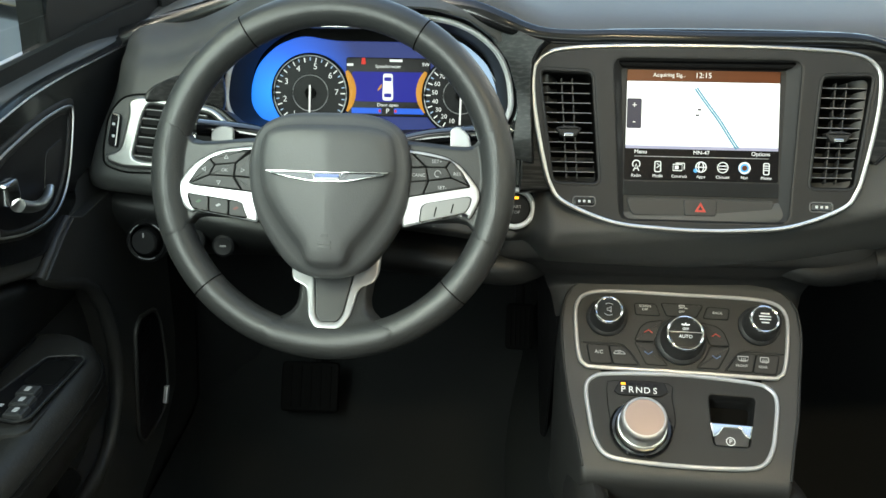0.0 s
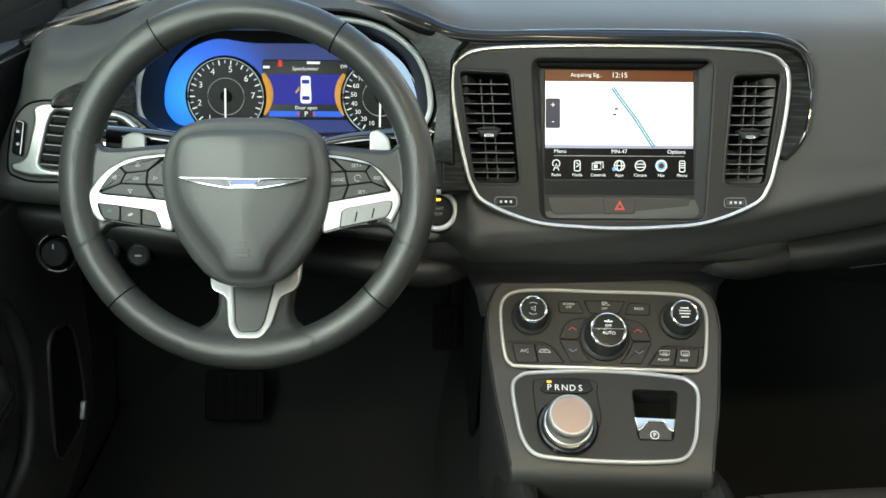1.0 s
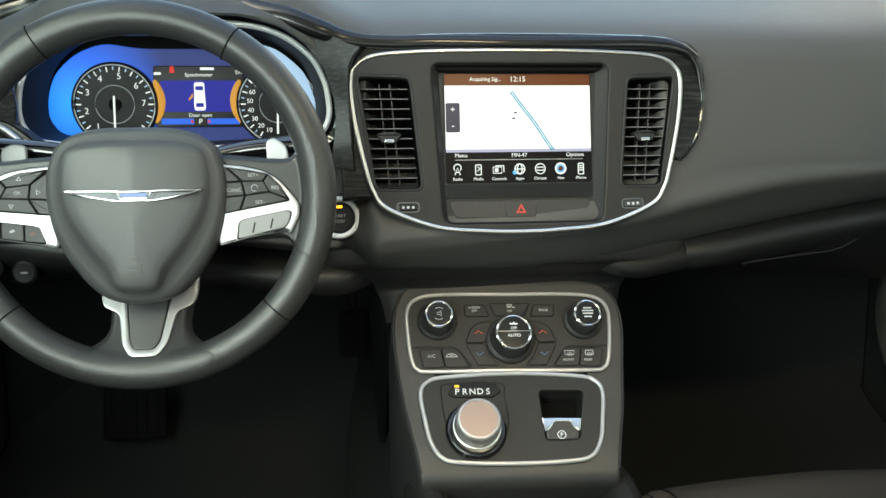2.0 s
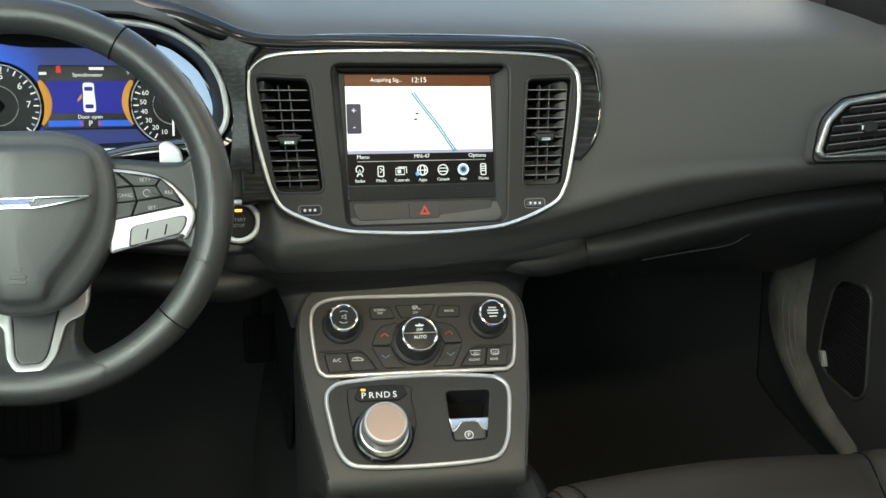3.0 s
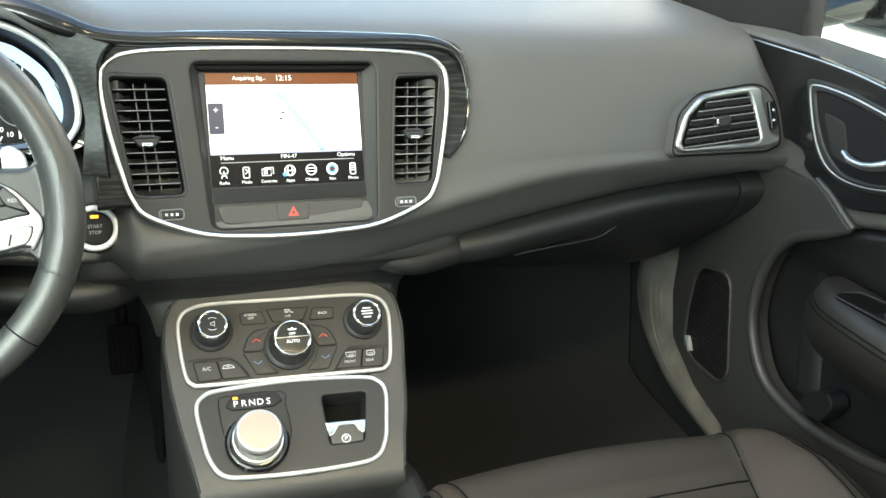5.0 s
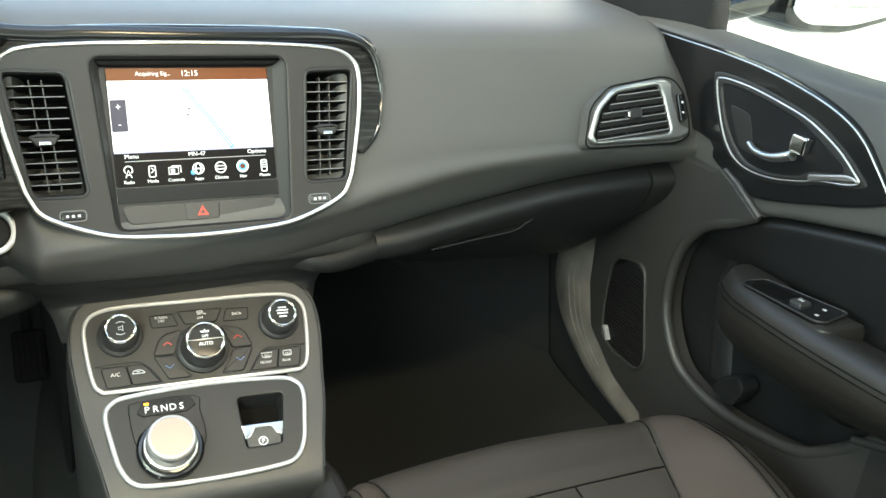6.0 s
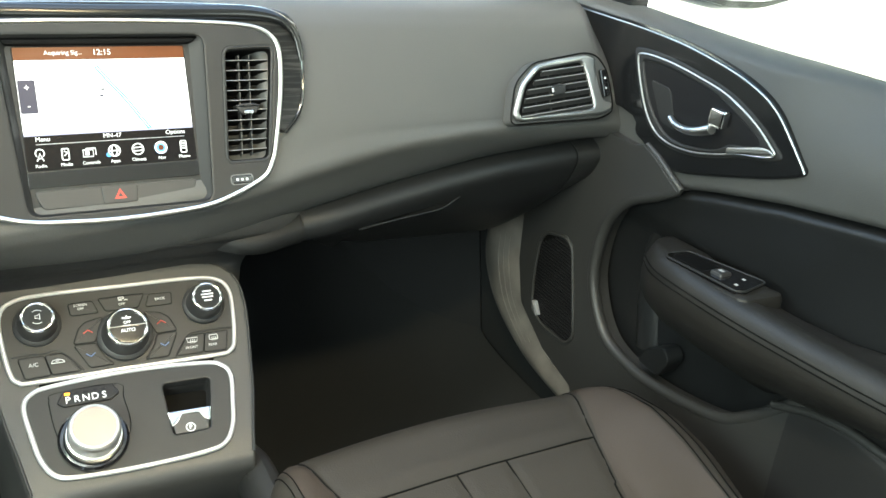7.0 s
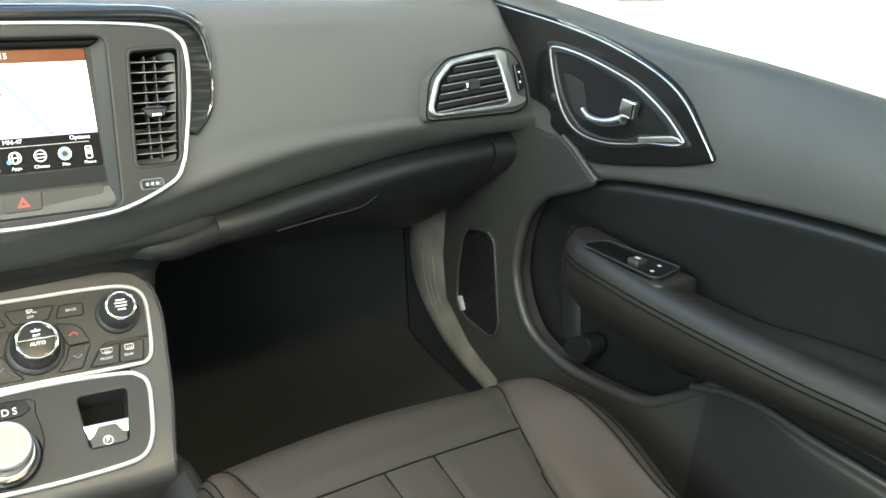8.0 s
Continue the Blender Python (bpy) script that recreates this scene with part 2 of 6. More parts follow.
def ribbon(line, r, closed=False, n=10, flat=1.0, normal=None, bm=None, taper=None):
    """A round or flattened bar swept along a line; flat scales it along the given normal."""
    bm = bm or bmesh.new()
    k = len(line)
    rings = []
    for i in range(k):
        a = line[i - 1] if (i or closed) else line[0]
        c = line[(i + 1) % k] if (i < k - 1 or closed) else line[-1]
        t = (c - a).normalized()
        up = Vector(normal).normalized() if normal is not None else (Vector((0, 0, 1)) if abs(t.z) < 0.95 else Vector((0, 1, 0)))
        s = t.cross(up).normalized()
        up = s.cross(t)
        q = r * (taper(i / (k - 1)) if taper else 1)
        rings.append([bm.verts.new(line[i] + s * (q * math.cos(x)) + up * (q * flat * math.sin(x))) for x in (2 * math.pi * j / n for j in range(n))])
    for i in range(k if closed else k - 1):
        a, b = rings[i], rings[(i + 1) % k]
        for j in range(n):
            bm.faces.new((a[j - 1], a[j], b[j], b[j - 1]))
    if not closed:
        bm.faces.new(rings[0][::-1])
        bm.faces.new(rings[-1])
    return bm


def lathe(fr, profile, n=40, bm=None):
    """A turned body: profile of (radius, height) along w."""
    bm = bm or bmesh.new()
    rings = []
    for r, h in profile:
        if r < 1e-6:
            rings.append([bm.verts.new(fr(0, 0, h))])
        else:
            rings.append([bm.verts.new(fr(r * math.cos(x), r * math.sin(x), h)) for x in (2 * math.pi * j / n for j in range(n))])
    for a, b in zip(rings, rings[1:]):
        for j in range(n):
            if len(a) == 1:
                bm.faces.new((a[0], b[j], b[j - 1]))
            elif len(b) == 1:
                bm.faces.new((a[j - 1], a[j], b[0]))
            else:
                bm.faces.new((a[j - 1], a[j], b[j], b[j - 1]))
    return bm


def sheet(fn, us, vs, thick=0.0, bm=None):
    """A grid surface fn(u, v), with a back skin when thick is given."""
    bm = bm or bmesh.new()
    g = [[bm.verts.new(fn(u, v)) for v in vs] for u in us]
    for i in range(len(us) - 1):
        for j in range(len(vs) - 1):
            bm.faces.new((g[i][j], g[i + 1][j], g[i + 1][j + 1], g[i][j + 1]))
    if thick:
        bm.normal_update()
        bmesh.ops.recalc_face_normals(bm, faces=bm.faces)
        bmesh.ops.solidify(bm, geom=bm.faces[:], thickness=thick)
    return bm


def box(lo, hi, bevel=0.004, bm=None, seg=2):
    bm = bm or bmesh.new()
    made = bmesh.ops.create_cube(bm, size=1, matrix=Matrix.LocRotScale([(a + b) / 2 for a, b in zip(lo, hi)], None, [b - a for a, b in zip(lo, hi)]))
    if bevel:
        edges = {e for v in made["verts"] for e in v.link_edges}
        bmesh.ops.bevel(bm, geom=list(edges), offset=bevel, segments=seg, affect="EDGES", profile=0.6)
    return bm


def words(text, size, fr, material, parent, name="lettering", align="CENTER", wide=1.0):
    """Raised print in the built-in font, lying on a local frame."""
    cu = bpy.data.curves.new(name, "FONT")
    cu.body, cu.size, cu.align_x, cu.align_y, cu.extrude = text, size, align, "CENTER", 0.0001
    cu.resolution_u = 3
    tmp = bpy.data.objects.new(name, cu)
    scene.collection.objects.link(tmp)
    me = bpy.data.meshes.new_from_object(tmp.evaluated_get(bpy.context.evaluated_depsgraph_get()))
    bpy.data.objects.remove(tmp)
    me.transform(fr.matrix() @ Matrix.Diagonal((wide, 1, 1, 1)))
    return linked(name, me, material, parent, smooth=False)


def disc_outline(r, n=28, cx=0.0, cy=0.0, ry=None):
    return [(cx + r * math.cos(2 * math.pi * i / n), cy + (ry or r) * math.sin(2 * math.pi * i / n)) for i in range(n)]


def quad(cx, cy, w, h, r=0.0):
    pts = [(cx - w / 2, cy - h / 2), (cx + w / 2, cy - h / 2), (cx + w / 2, cy + h / 2), (cx - w / 2, cy + h / 2)]
    return rounded(pts, r) if r else pts


def shrunk(pts, k=0.95):
    """The outline drawn in towards its middle, to leave a joint round it."""
    cu, cv = sum(p[0] for p in pts) / len(pts), sum(p[1] for p in pts) / len(pts)
    return [(cu + (u - cu) * k, cv + (v - cv) * k) for u, v in pts]


def lerp(x, xs, ys):
    """Smoothed interpolation over a short table."""
    h = 0.02
    return sum(float(np.interp(x + d * h, xs, ys)) for d in (-2, -1, 0, 1, 2)) / 5


def bump(x, a, b, soft):
    """1 between a and b, falling to 0 over soft."""
    s = lambda t: t * t * (3 - 2 * t)
    return s(min(1, max(0, (x - a + soft) / soft))) * s(min(1, max(0, (b + soft - x) / soft)))


def steps(a, b, n):
    return [a + (b - a) * i / n for i in range(n + 1)]


STACK = Plane((0, 0.70, 0.80), (1, 0, 0), (0, 0.49, 1))
UPPER = Plane((0, 0.635, 0.541), (1, -0.055, 0), (0.055, 1, 0.88))
LOWERC = Plane((0, 0.620, 0.530), (1, -0.055, 0), (0.055, 1, 0.60))
WHEEL = Plane((-0.391, 0.535, 0.8185), (1, 0, 0), (0, 0.43, 1))


# ---- the cabin shell ----
def structure(name, bm, material, label, category, smooth=True):
    return tagged(part(name, bm, material, None, label, smooth), category=category, kind="structure")


structure("ground", sheet(lambda u, v: Vector((u, v, -0.25)), steps(-400, 400, 8), steps(-400, 400, 8)),
          mat("pale_concrete", (0.42, 0.41, 0.39), 0.8, grain=0.3, scale=40, wear=0.5), "pale concrete ground outside the car", "ground", False)
for x, y0, y1, nm in ((5.0, -9.0, 9.0, "wall_east"), (-5.0, -9.0, 9.0, "wall_west")):
    structure(nm, sheet(lambda u, v: Vector((x, u, v)), steps(y0, y1, 6), steps(-0.25, 6.0, 4), 0.1), WALLPAINT, "plain painted hall wall outside the car", "wall", False)
structure("floor", sheet(lambda u, v: Vector((u, v, 0.13 + 0.012 * math.sin(u * 9) * math.sin(v * 7) + 0.07 * max(0, (abs(u) - 0.56) / 0.18) ** 2 + 0.22 * max(0, (v - 0.90) / 0.36) ** 2)), steps(-0.745, 0.745, 44), steps(-1.3, 1.26, 50), 0.02),
          CARPET, "black carpeted car floor", "floor")
# carpet edge in a pale colour that stands in for light missing here
structure("carpet_edge", ribbon(curve([(0.285, 1.150, 0.250), (0.3156, 1.1568, 0.2490), (0.3715, 1.1618, 0.2475), (0.428, 1.1625, 0.2430), (0.486, 1.1617, 0.2390), (0.533, 1.158, 0.235), (0.560, 1.150, 0.229)], 6), 0.0036, n=8, flat=0.6, normal=(0, -0.6, 1)), LIP, "bound edge of the black footwell carpet", "trim")
structure("firewall", sheet(lambda u, v: Vector((u, 1.30 - 0.30 * max(0, (0.45 - v)) - 0.22 * max(0, (abs(u) - 0.46) / 0.28) ** 2, v)), steps(-0.752, 0.752, 30), steps(0.10, 0.92, 16), 0.02),
          INSULATION, "black felted footwell wall under the dashboard", "wall")
structure("ceiling", sheet(lambda u, v: Vector((u, v, 1.47 - 0.22 * u * u - 0.12 * (v + 0.2) ** 2)), steps(-0.64, 0.64, 16), steps(-1.35, 0.42, 16), 0.03),
          HEADLINER, "light cloth headliner of the car roof", "ceiling")
lamp = thing("courtesy_lamp", (0.06, 0.10, 1.45), "lit courtesy lamp in a grey roof console", "ceiling lamp")
part("housing", box((-0.06, 0.02, 1.408), (0.18, 0.18, 1.458), 0.012), mat("roof_console_grey", (0.35, 0.34, 0.32), 0.6, grain=0.2), lamp, "grey plastic housing")
part("lens", box((-0.025, 0.065, 1.400), (0.145, 0.135, 1.410), 0.003), mat("lamp_lens", (1.0, 0.86, 0.66), 0.4, glow=1.5), lamp, "lit frosted lens")
structure("wall_rear", sheet(lambda u, v: Vector((u, -1.36, v)), steps(-0.76, 0.76, 6), steps(0.1, 1.02, 6), 0.04),
          LOWER, "black rear bulkhead behind the back seat", "wall")
for s in (-1, 1):
    pts = curve([(s * 0.60, 0.36, 1.38), (s * 0.66, 0.70, 1.20), (s * 0.735, 1.02, 1.0), (s * 0.79, 1.20, 0.90)], 6)
    structure("pillar", ribbon(pts, 0.045, n=12, flat=0.6, normal=(0, 0.5, 1)), SATIN, "dark windscreen pillar with grained trim", "pillar")
    structure("roof_rail", ribbon(curve([(s * 0.60, 0.40, 1.38), (s * 0.615, 0.0, 1.44), (s * 0.61, -0.7, 1.42), (s * 0.58, -1.35, 1.30)], 6), 0.05, n=12),
              HEADLINER, "light headliner edge above the side window", "trim")
    structure("door_pillar", ribbon(curve([(s * 0.72, -0.35, 0.20), (s * 0.72, -0.35, 0.60), (s * 0.71, -0.36, 0.90), (s * 0.62, -0.45, 1.40)], 6), 0.06, n=12), SATIN, "dark pillar behind the front door", "pillar")
    structure("wall_side", sheet(lambda u, v: Vector((s * 0.80, u, v)), steps(-0.45, 1.25, 8), steps(0.0, 0.86, 6), 0.03),
              PAINT, "white painted outer skin of the car side", "wall")

structure("wall_rear_side", sheet(lambda u, v: Vector((0.765, u, v)), steps(-1.36, -0.44, 6), steps(0.05, 0.94, 6), 0.03), LOWER, "closed black rear door lining on the passenger side", "wall")
for s in (-1, 1):
    structure("footwell_side", sheet(lambda u, v: Vector((s * 0.752, u, v)), steps(-0.45, 1.32, 12), steps(0.08, 0.90, 8), 0.01), CARPET, "black footwell side lining", "wall")

glass = bpy.data.materials.new("tinted_side_glass")
glass.use_nodes = True
gt = glass.node_tree
gt.nodes.remove(gt.nodes["Principled BSDF"])
clear, shine, blend = gt.nodes.new("ShaderNodeBsdfTransparent"), gt.nodes.new("ShaderNodeBsdfGlossy"), gt.nodes.new("ShaderNodeMixShader")
clear.inputs["Color"].default_value, shine.inputs["Roughness"].default_value = (0.60, 0.64, 0.63, 1), 0.02
blend.inputs["Fac"].default_value = 0.05
gt.links.new(clear.outputs[0], blend.inputs[1])
gt.links.new(shine.outputs[0], blend.inputs[2])
gt.links.new(blend.outputs[0], gt.nodes["Material Output"].inputs["Surface"])
for s, nm in ((-1, "window_1"), (1, "window_2")):
    structure(nm, sheet(lambda y, q: Vector((s * (0.768 - 0.15 * q - 0.03 * q * q), y, 0.90 + 0.50 * q)), steps(-0.42, 0.74, 6), steps(0, 1, 8), 0.004), glass, "tinted side window glass of the front door", "window")

# ---- the dashboard ----
EDGE_X = [-0.76, -0.62, -0.40, -0.20, 0.0, 0.13, 0.213, 0.326, 0.493, 0.681, 0.76]
EDGE_Z = [0.725, 0.712, 0.675, 0.655, 0.648, 0.655, 0.672, 0.692, 0.719, 0.735, 0.737]


def dash_point(x, k):
    ez = lerp(x, EDGE_X, EDGE_Z)
    hood = 0.052 * bump(x, -0.50, -0.29, 0.14)
    well = 0.05 * bump(x, -0.155, 0.155, 0.02)
    deep = 0.20 * bump(x, -0.571, -0.207, 0.006)
    left = 0.035 * bump(x, -0.60, -0.196, 0.03)
    zc = ez + lerp(x, CREASE_X, CREASE_H)
    rise = min(0.028, max(0.008, 0.5 * (0.80 - zc)))
    yc = 0.704 + 0.49 * (zc - 0.8)
    q = min(1, max(0, (-0.47 - x) / 0.08))
    low = 0.026 * q * q * (3 - 2 * q)
    off = abs(x + 0.389)
    zr = 0.842 + 0.958 * float(np.interp(off, RING_U, RING_V))
    inside = off < 0.182
    lip = min(0.878 + 0.9 * hood - 0.7 * low, 0.865 + max(0, off - 0.182) * 0.9)
    pts = [(1.32, 0.915), (1.10, 0.925 - low), (0.93, 0.928 + 0.5 * hood - low), (0.83, 0.926 + 0.9 * hood - low), (0.785, 0.918 + hood - low), (0.764, 0.902 + 0.95 * hood - 0.9 * low),
           (0.757, zr + 0.018) if inside else (0.748 + well - 0.5 * (0.878 + 0.9 * hood - lip), lip), (0.93, zr + 0.004) if inside else (0.704 + well + left + deep, 0.80), (0.69 + left + 0.5 * deep, 0.775) if deep > 0.05 else (yc + 0.49 * rise + left, zc + rise),
           (yc + 0.001 + left, zc + 0.004), (yc + 0.009 + left, zc - 0.016), (yc + 0.030 + left, ez + 0.008), (yc + 0.055 + left, ez - 0.002), (yc + 0.12 + left, ez + 0.012)]
    line = DASH_CACHE.setdefault(round(x, 5), curve([(y, z, 0) for y, z in pts], 5))
    q = line[k]
    y, z = q.x, q.y
    x0 = float(np.interp(z, END_Z, END_X)) if x > 0 else 0.690 - 0.038 * bump(z, 0.86, 1.2, 0.12)
    t = min(1, max(0, (abs(x) - x0) / 0.075))
    return Vector((x, y + 0.22 * (1 - math.sqrt(max(0, 1 - t * t))), z - 0.02 * t * t))


CREASE_X = [-0.76, -0.2, 0.0, 0.113, 0.196, 0.33, 0.434, 0.672, 0.76]
CREASE_H = [0.03, 0.040, 0.060, 0.064, 0.066, 0.066, 0.056, 0.032, 0.022]
END_Z = [0.70, 0.744, 0.778, 0.811, 0.841, 0.869, 0.895, 0.93]
END_X = [0.705, 0.706, 0.703, 0.695, 0.683, 0.668, 0.656, 0.650]
DASH_CACHE = {}
RING_U = [0, 0.078, 0.121, 0.152, 0.167, 0.172, 0.190]
RING_V = [0.084, 0.081, 0.069, 0.046, 0.024, 0.008, 0.005]
dashboard = thing("dashboard", (0, 1.0, 0.7), "black soft-touch dashboard with grained skin", "dashboard")
part("upper_pad", sheet(lambda x, k: dash_point(x, k), steps(-0.765, -0.60, 40) + steps(-0.597, 0.60, 170)[1:] + steps(0.603, 0.765, 40), list(range(66)), 0.004), PAD, dashboard, "soft grained black upper pad", angle=60)

# dark veneer between cluster and centre stack, running over the stack
RING = [(0, 0.1135), (0.10, 0.112), (0.163, 0.107), (0.187, 0.094), (0.1925, 0.075), (0.189, 0.035), (0.178, -0.018), (0.1695, -0.046), (0.1535, -0.0655), (0.099, -0.0868), (0.045, -0.0925), (0, -0.094)]
ring = [(p.x, p.y) for p in curve([(u, v, 0) for u, v in mirrored(RING)], 6, True)]
trim = curve([(0.190, -0.014, 0), (0.212, 0.012, 0), (0.221, 0.06, 0), (0.217, 0.107, 0), (0.190, 0.126, 0), (0.10, 0.1315, 0), (-0.10, 0.1305, 0), (-0.175, 0.121, 0), (-0.203, 0.112, 0),
              (-0.204, 0.05, 0), (-0.204, -0.055, 0)], 5)
inner_edge = [(u * 0.975, v * 0.975) for u, v in ring if u < 0 and v > -0.055] + [(u * 0.975, v * 0.975) for u, v in ring if u >= 0 and v > -0.016]
part("veneer_trim", slab(STACK, [(p.x, p.y) for p in trim] + inner_edge, -0.02, 0.0015, 0.003), VENEER, dashboard, "black streaked veneer trim with gloss lacquer")
LEFTV = Plane((-0.60, 0.712, 0.82), (1, 0.35, 0), (0, 0.49, 1))
part("veneer_wing", slab(LEFTV, rounded([(-0.0392, 0.0198), (-0.0362, 0.0299), (-0.0279, 0.0367), (-0.0111, 0.0437), (0.0045, 0.0478), (0.0337, 0.0559), (0.0527, 0.0547), (0.0532, 0.0188), (0.0436, -0.0164), (0.0252, -0.0167), (0.0138, 0.0105), (-0.0141, 0.0179)], 0.010), -0.03, 0.006, 0.003), VENEER, dashboard, "black streaked veneer beside the cluster")
BRIDGE = Plane((-0.22, 0.728, 0.86), (1, -0.35, 0), (0, 0.40, 1))
part("veneer_bridge", slab(BRIDGE, [(-0.0739, 0.0907), (-0.0514, 0.0853), (-0.0262, 0.0739), (-0.0008, 0.0633), (0.0203, 0.0563), (0.0357, 0.0533), (0.0289, 0.0439), (0.0249, 0.0316), (0.0264, 0.0097), (0.0318, -0.0246), (0.0425, -0.0830), (0.0150, -0.0815), (0.0153, -0.0266), (0.0102, -0.0048), (-0.0037, 0.0257), (-0.0284, 0.0505), (-0.0574, 0.0704), (-0.0776, 0.0808)], -0.02, 0.003, 0.001), VENEER, dashboard, "black streaked veneer between cluster and stack")
part("brow_band", ribbon(curve([(-0.715, 0.845, 0.882), (-0.664, 0.85, 0.898), (-0.62, 0.85, 0.911), (-0.577, 0.85, 0.925), (-0.546, 0.85, 0.936), (-0.50, 0.84, 0.953), (-0.42, 0.82, 0.971), (-0.34, 0.79, 0.962), (-0.30, 0.765, 0.945), (-0.26, 0.755, 0.938), (-0.225, 0.751, 0.9255), (-0.202, 0.7515, 0.9170), (-0.1765, 0.7505, 0.9128), (-0.138, 0.750, 0.9114), (-0.0995, 0.7505, 0.9124), (0.0, 0.750, 0.9118), (0.08, 0.7505, 0.9122), (0.157, 0.7505, 0.9123), (0.1972, 0.7475, 0.9060), (0.2155, 0.7395, 0.8895), (0.2205, 0.728, 0.862)], 8), 0.0105, n=14, flat=0.55, normal=STACK.w, taper=lambda t: 1.08 if t < 0.5 else 1.08 - 0.30 * min(1, (t - 0.5) / 0.1) - 0.5 * max(0, (t - 0.85) / 0.15)), BLADE, dashboard, "gloss black band over cluster and stack")
part("veneer_edge", ribbon([STACK(p.x, p.y, 0.001) for p in trim[:46]], 0.0022), GLOSS, dashboard)


def lower_dash(x, k):
    """The lower panel with the glovebox, from under the pad's edge to the footwell."""
    ez = lerp(x, EDGE_X, EDGE_Z)
    yl = 0.704 + 0.49 * (ez + lerp(x, CREASE_X, CREASE_H) - 0.8) + 0.012 + (0.02 if x < 0 else 0)
    zb = lerp(x, [0.10, 0.14, 0.225, 0.26, 0.32, 0.60, 0.70, 0.77], [0.60, 0.640, 0.634, 0.605, 0.575, 0.565, 0.625, 0.69])
    pts = [(yl + 0.07, ez + 0.006), (yl + 0.026, ez - 0.002), (yl + 0.006, ez - 0.014), (yl + 0.008, ez - 0.035), (yl + 0.03, ez * 0.55 + zb * 0.45 - 0.012), (max(0.79 if abs(x) > 0.3 else 0.74, yl + 0.07), zb + 0.006), (max(0.83 if abs(x) > 0.3 else 0.80, yl + 0.1), zb), (0.98, zb + 0.02)]
    end = min(1, max(0, abs(x) - 0.69) / 0.075)
    q = curve([(y, z, 0) for y, z in pts], 4)[k]
    if x > 0.2195:
        tuck = 0.008 * (max(0, 0.285 - x) / 0.065) ** 2
    elif x > 0:
        tuck = 0.03 * (max(0, 0.18 - x) / 0.07) ** 2 + 0.012 * (max(0, 0.30 - x) / 0.08) ** 2 * min(1, max(0, (k - 10) / 8))
    else:
        tuck = 0.09 * (max(0, 0.225 - abs(x)) / 0.09) ** 2
    return Vector((x, q.x + 0.12 * (1 - math.sqrt(1 - end * end)) + tuck, q.y + (0.4 * tuck if x > 0 else 0)))


part("lower_panel", sheet(lower_dash, steps(-0.762, -0.14, 44), list(range(29)), 0.003), LOWER, dashboard, "hard black lower panel under the steering column", angle=60)
part("end_panel", sheet(lower_dash, steps(0.648, 0.765, 12), list(range(29)), 0.003), LOWER, dashboard, angle=60)
# darker than the neighbouring lower panels: shade put into the colour
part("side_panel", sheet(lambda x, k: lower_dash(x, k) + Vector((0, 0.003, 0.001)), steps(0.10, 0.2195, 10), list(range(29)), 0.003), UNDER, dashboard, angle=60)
glovebox = thing("glovebox", (0.43, 0.75, 0.6), "closed black glovebox lid under the dashboard", "glovebox")
part("lid", sheet(lower_dash, steps(0.2215, 0.645, 40), list(range(29)), 0.003), GLOVE, glovebox, angle=60)

GL = Plane((0.40, 0.7075, 0.660), (1, 0, 0.03), (0, 0.35, 1))
# black plate painted in for the shade inside the latch recess
part("latch_recess_shade", slab(GL, rounded([(-0.10, -0.016), (-0.045, -0.010), (0.02, -0.006), (0.062, 0.012), (0.055, 0.016), (-0.02, 0.012)], 0.006), -0.03, 0.002, 0.002), DEEP, glovebox)
part("latch", ribbon(curve([GL(-0.10, -0.014, 0.003), GL(-0.04, -0.008, 0.005), GL(0.02, -0.003, 0.006), GL(0.045, 0.006, 0.005), GL(0.062, 0.013, 0.003)], 6), 0.0011, n=10), GLOVE, glovebox, "black latch lip")
part("lock_mark", slab(GL, quad(-0.052, 0.001, 0.012, 0.004, 0.001), 0.0, 0.004, 0.001), GLOSS, glovebox)
for u in (0.2203, 0.6465):
    part("gap", ribbon([lower_dash(u, k) + Vector((0, 0.0006, 0)) for k in range(2, 22)], 0.0012, n=6), DEEP, glovebox)

# ---- centre stack ----
stack = thing("centre_stack", (0, 0.72, 0.72), "black centre stack with touchscreen, vents and silver surround", "infotainment unit")
vent_r = rounded([(0.128, 0.083), (0.1860, 0.0850), (0.1672, -0.0445), (0.117, -0.045)], 0.009)
vent_l = rounded([(-0.1250, 0.083), (-0.1860, 0.0850), (-0.1672, -0.0445), (-0.1135, -0.045)], 0.009)
screen_hole = rounded([(-0.1015, 0.0985), (0.1065, 0.0985), (0.0955, -0.0835), (-0.0900, -0.0835)], 0.012)
part("bezel", slab(STACK, ring, -0.012, 0.006, 0.003, [vent_r, vent_l, screen_hole]), SATIN, stack, "satin black bezel", angle=30)
part("surround", ribbon([STACK(u, v, 0.005) for u, v in ring], 0.0027, True, n=10, flat=1.0, normal=STACK.w), SILVER, stack, "bright satin silver surround")
floor_line = rounded([(-0.0925, 0.0915), (0.0925, 0.0915), (0.0865, -0.0815), (-0.0850, -0.0815)], 0.008)
part("screen_frame", slab(STACK, rounded([(-0.106, 0.102), (0.110, 0.102), (0.099, -0.088), (-0.094, -0.088)], 0.012), -0.020, -0.0042, 0.001), SATIN, stack, "recessed black screen frame")
slope = bmesh.new()
loops = [[slope.verts.new(STACK(u, v, w)) for u, v in pts] for pts, w in ((screen_hole, 0.0052), ([(u * 0.97, v * 0.985) for u, v in screen_hole], 0.0020), (floor_line, -0.0040))]
for r0, r1 in zip(loops, loops[1:]):
    for k in range(len(r0)):
        slope.faces.new((r0[k - 1], r0[k], r1[k], r1[k - 1]))
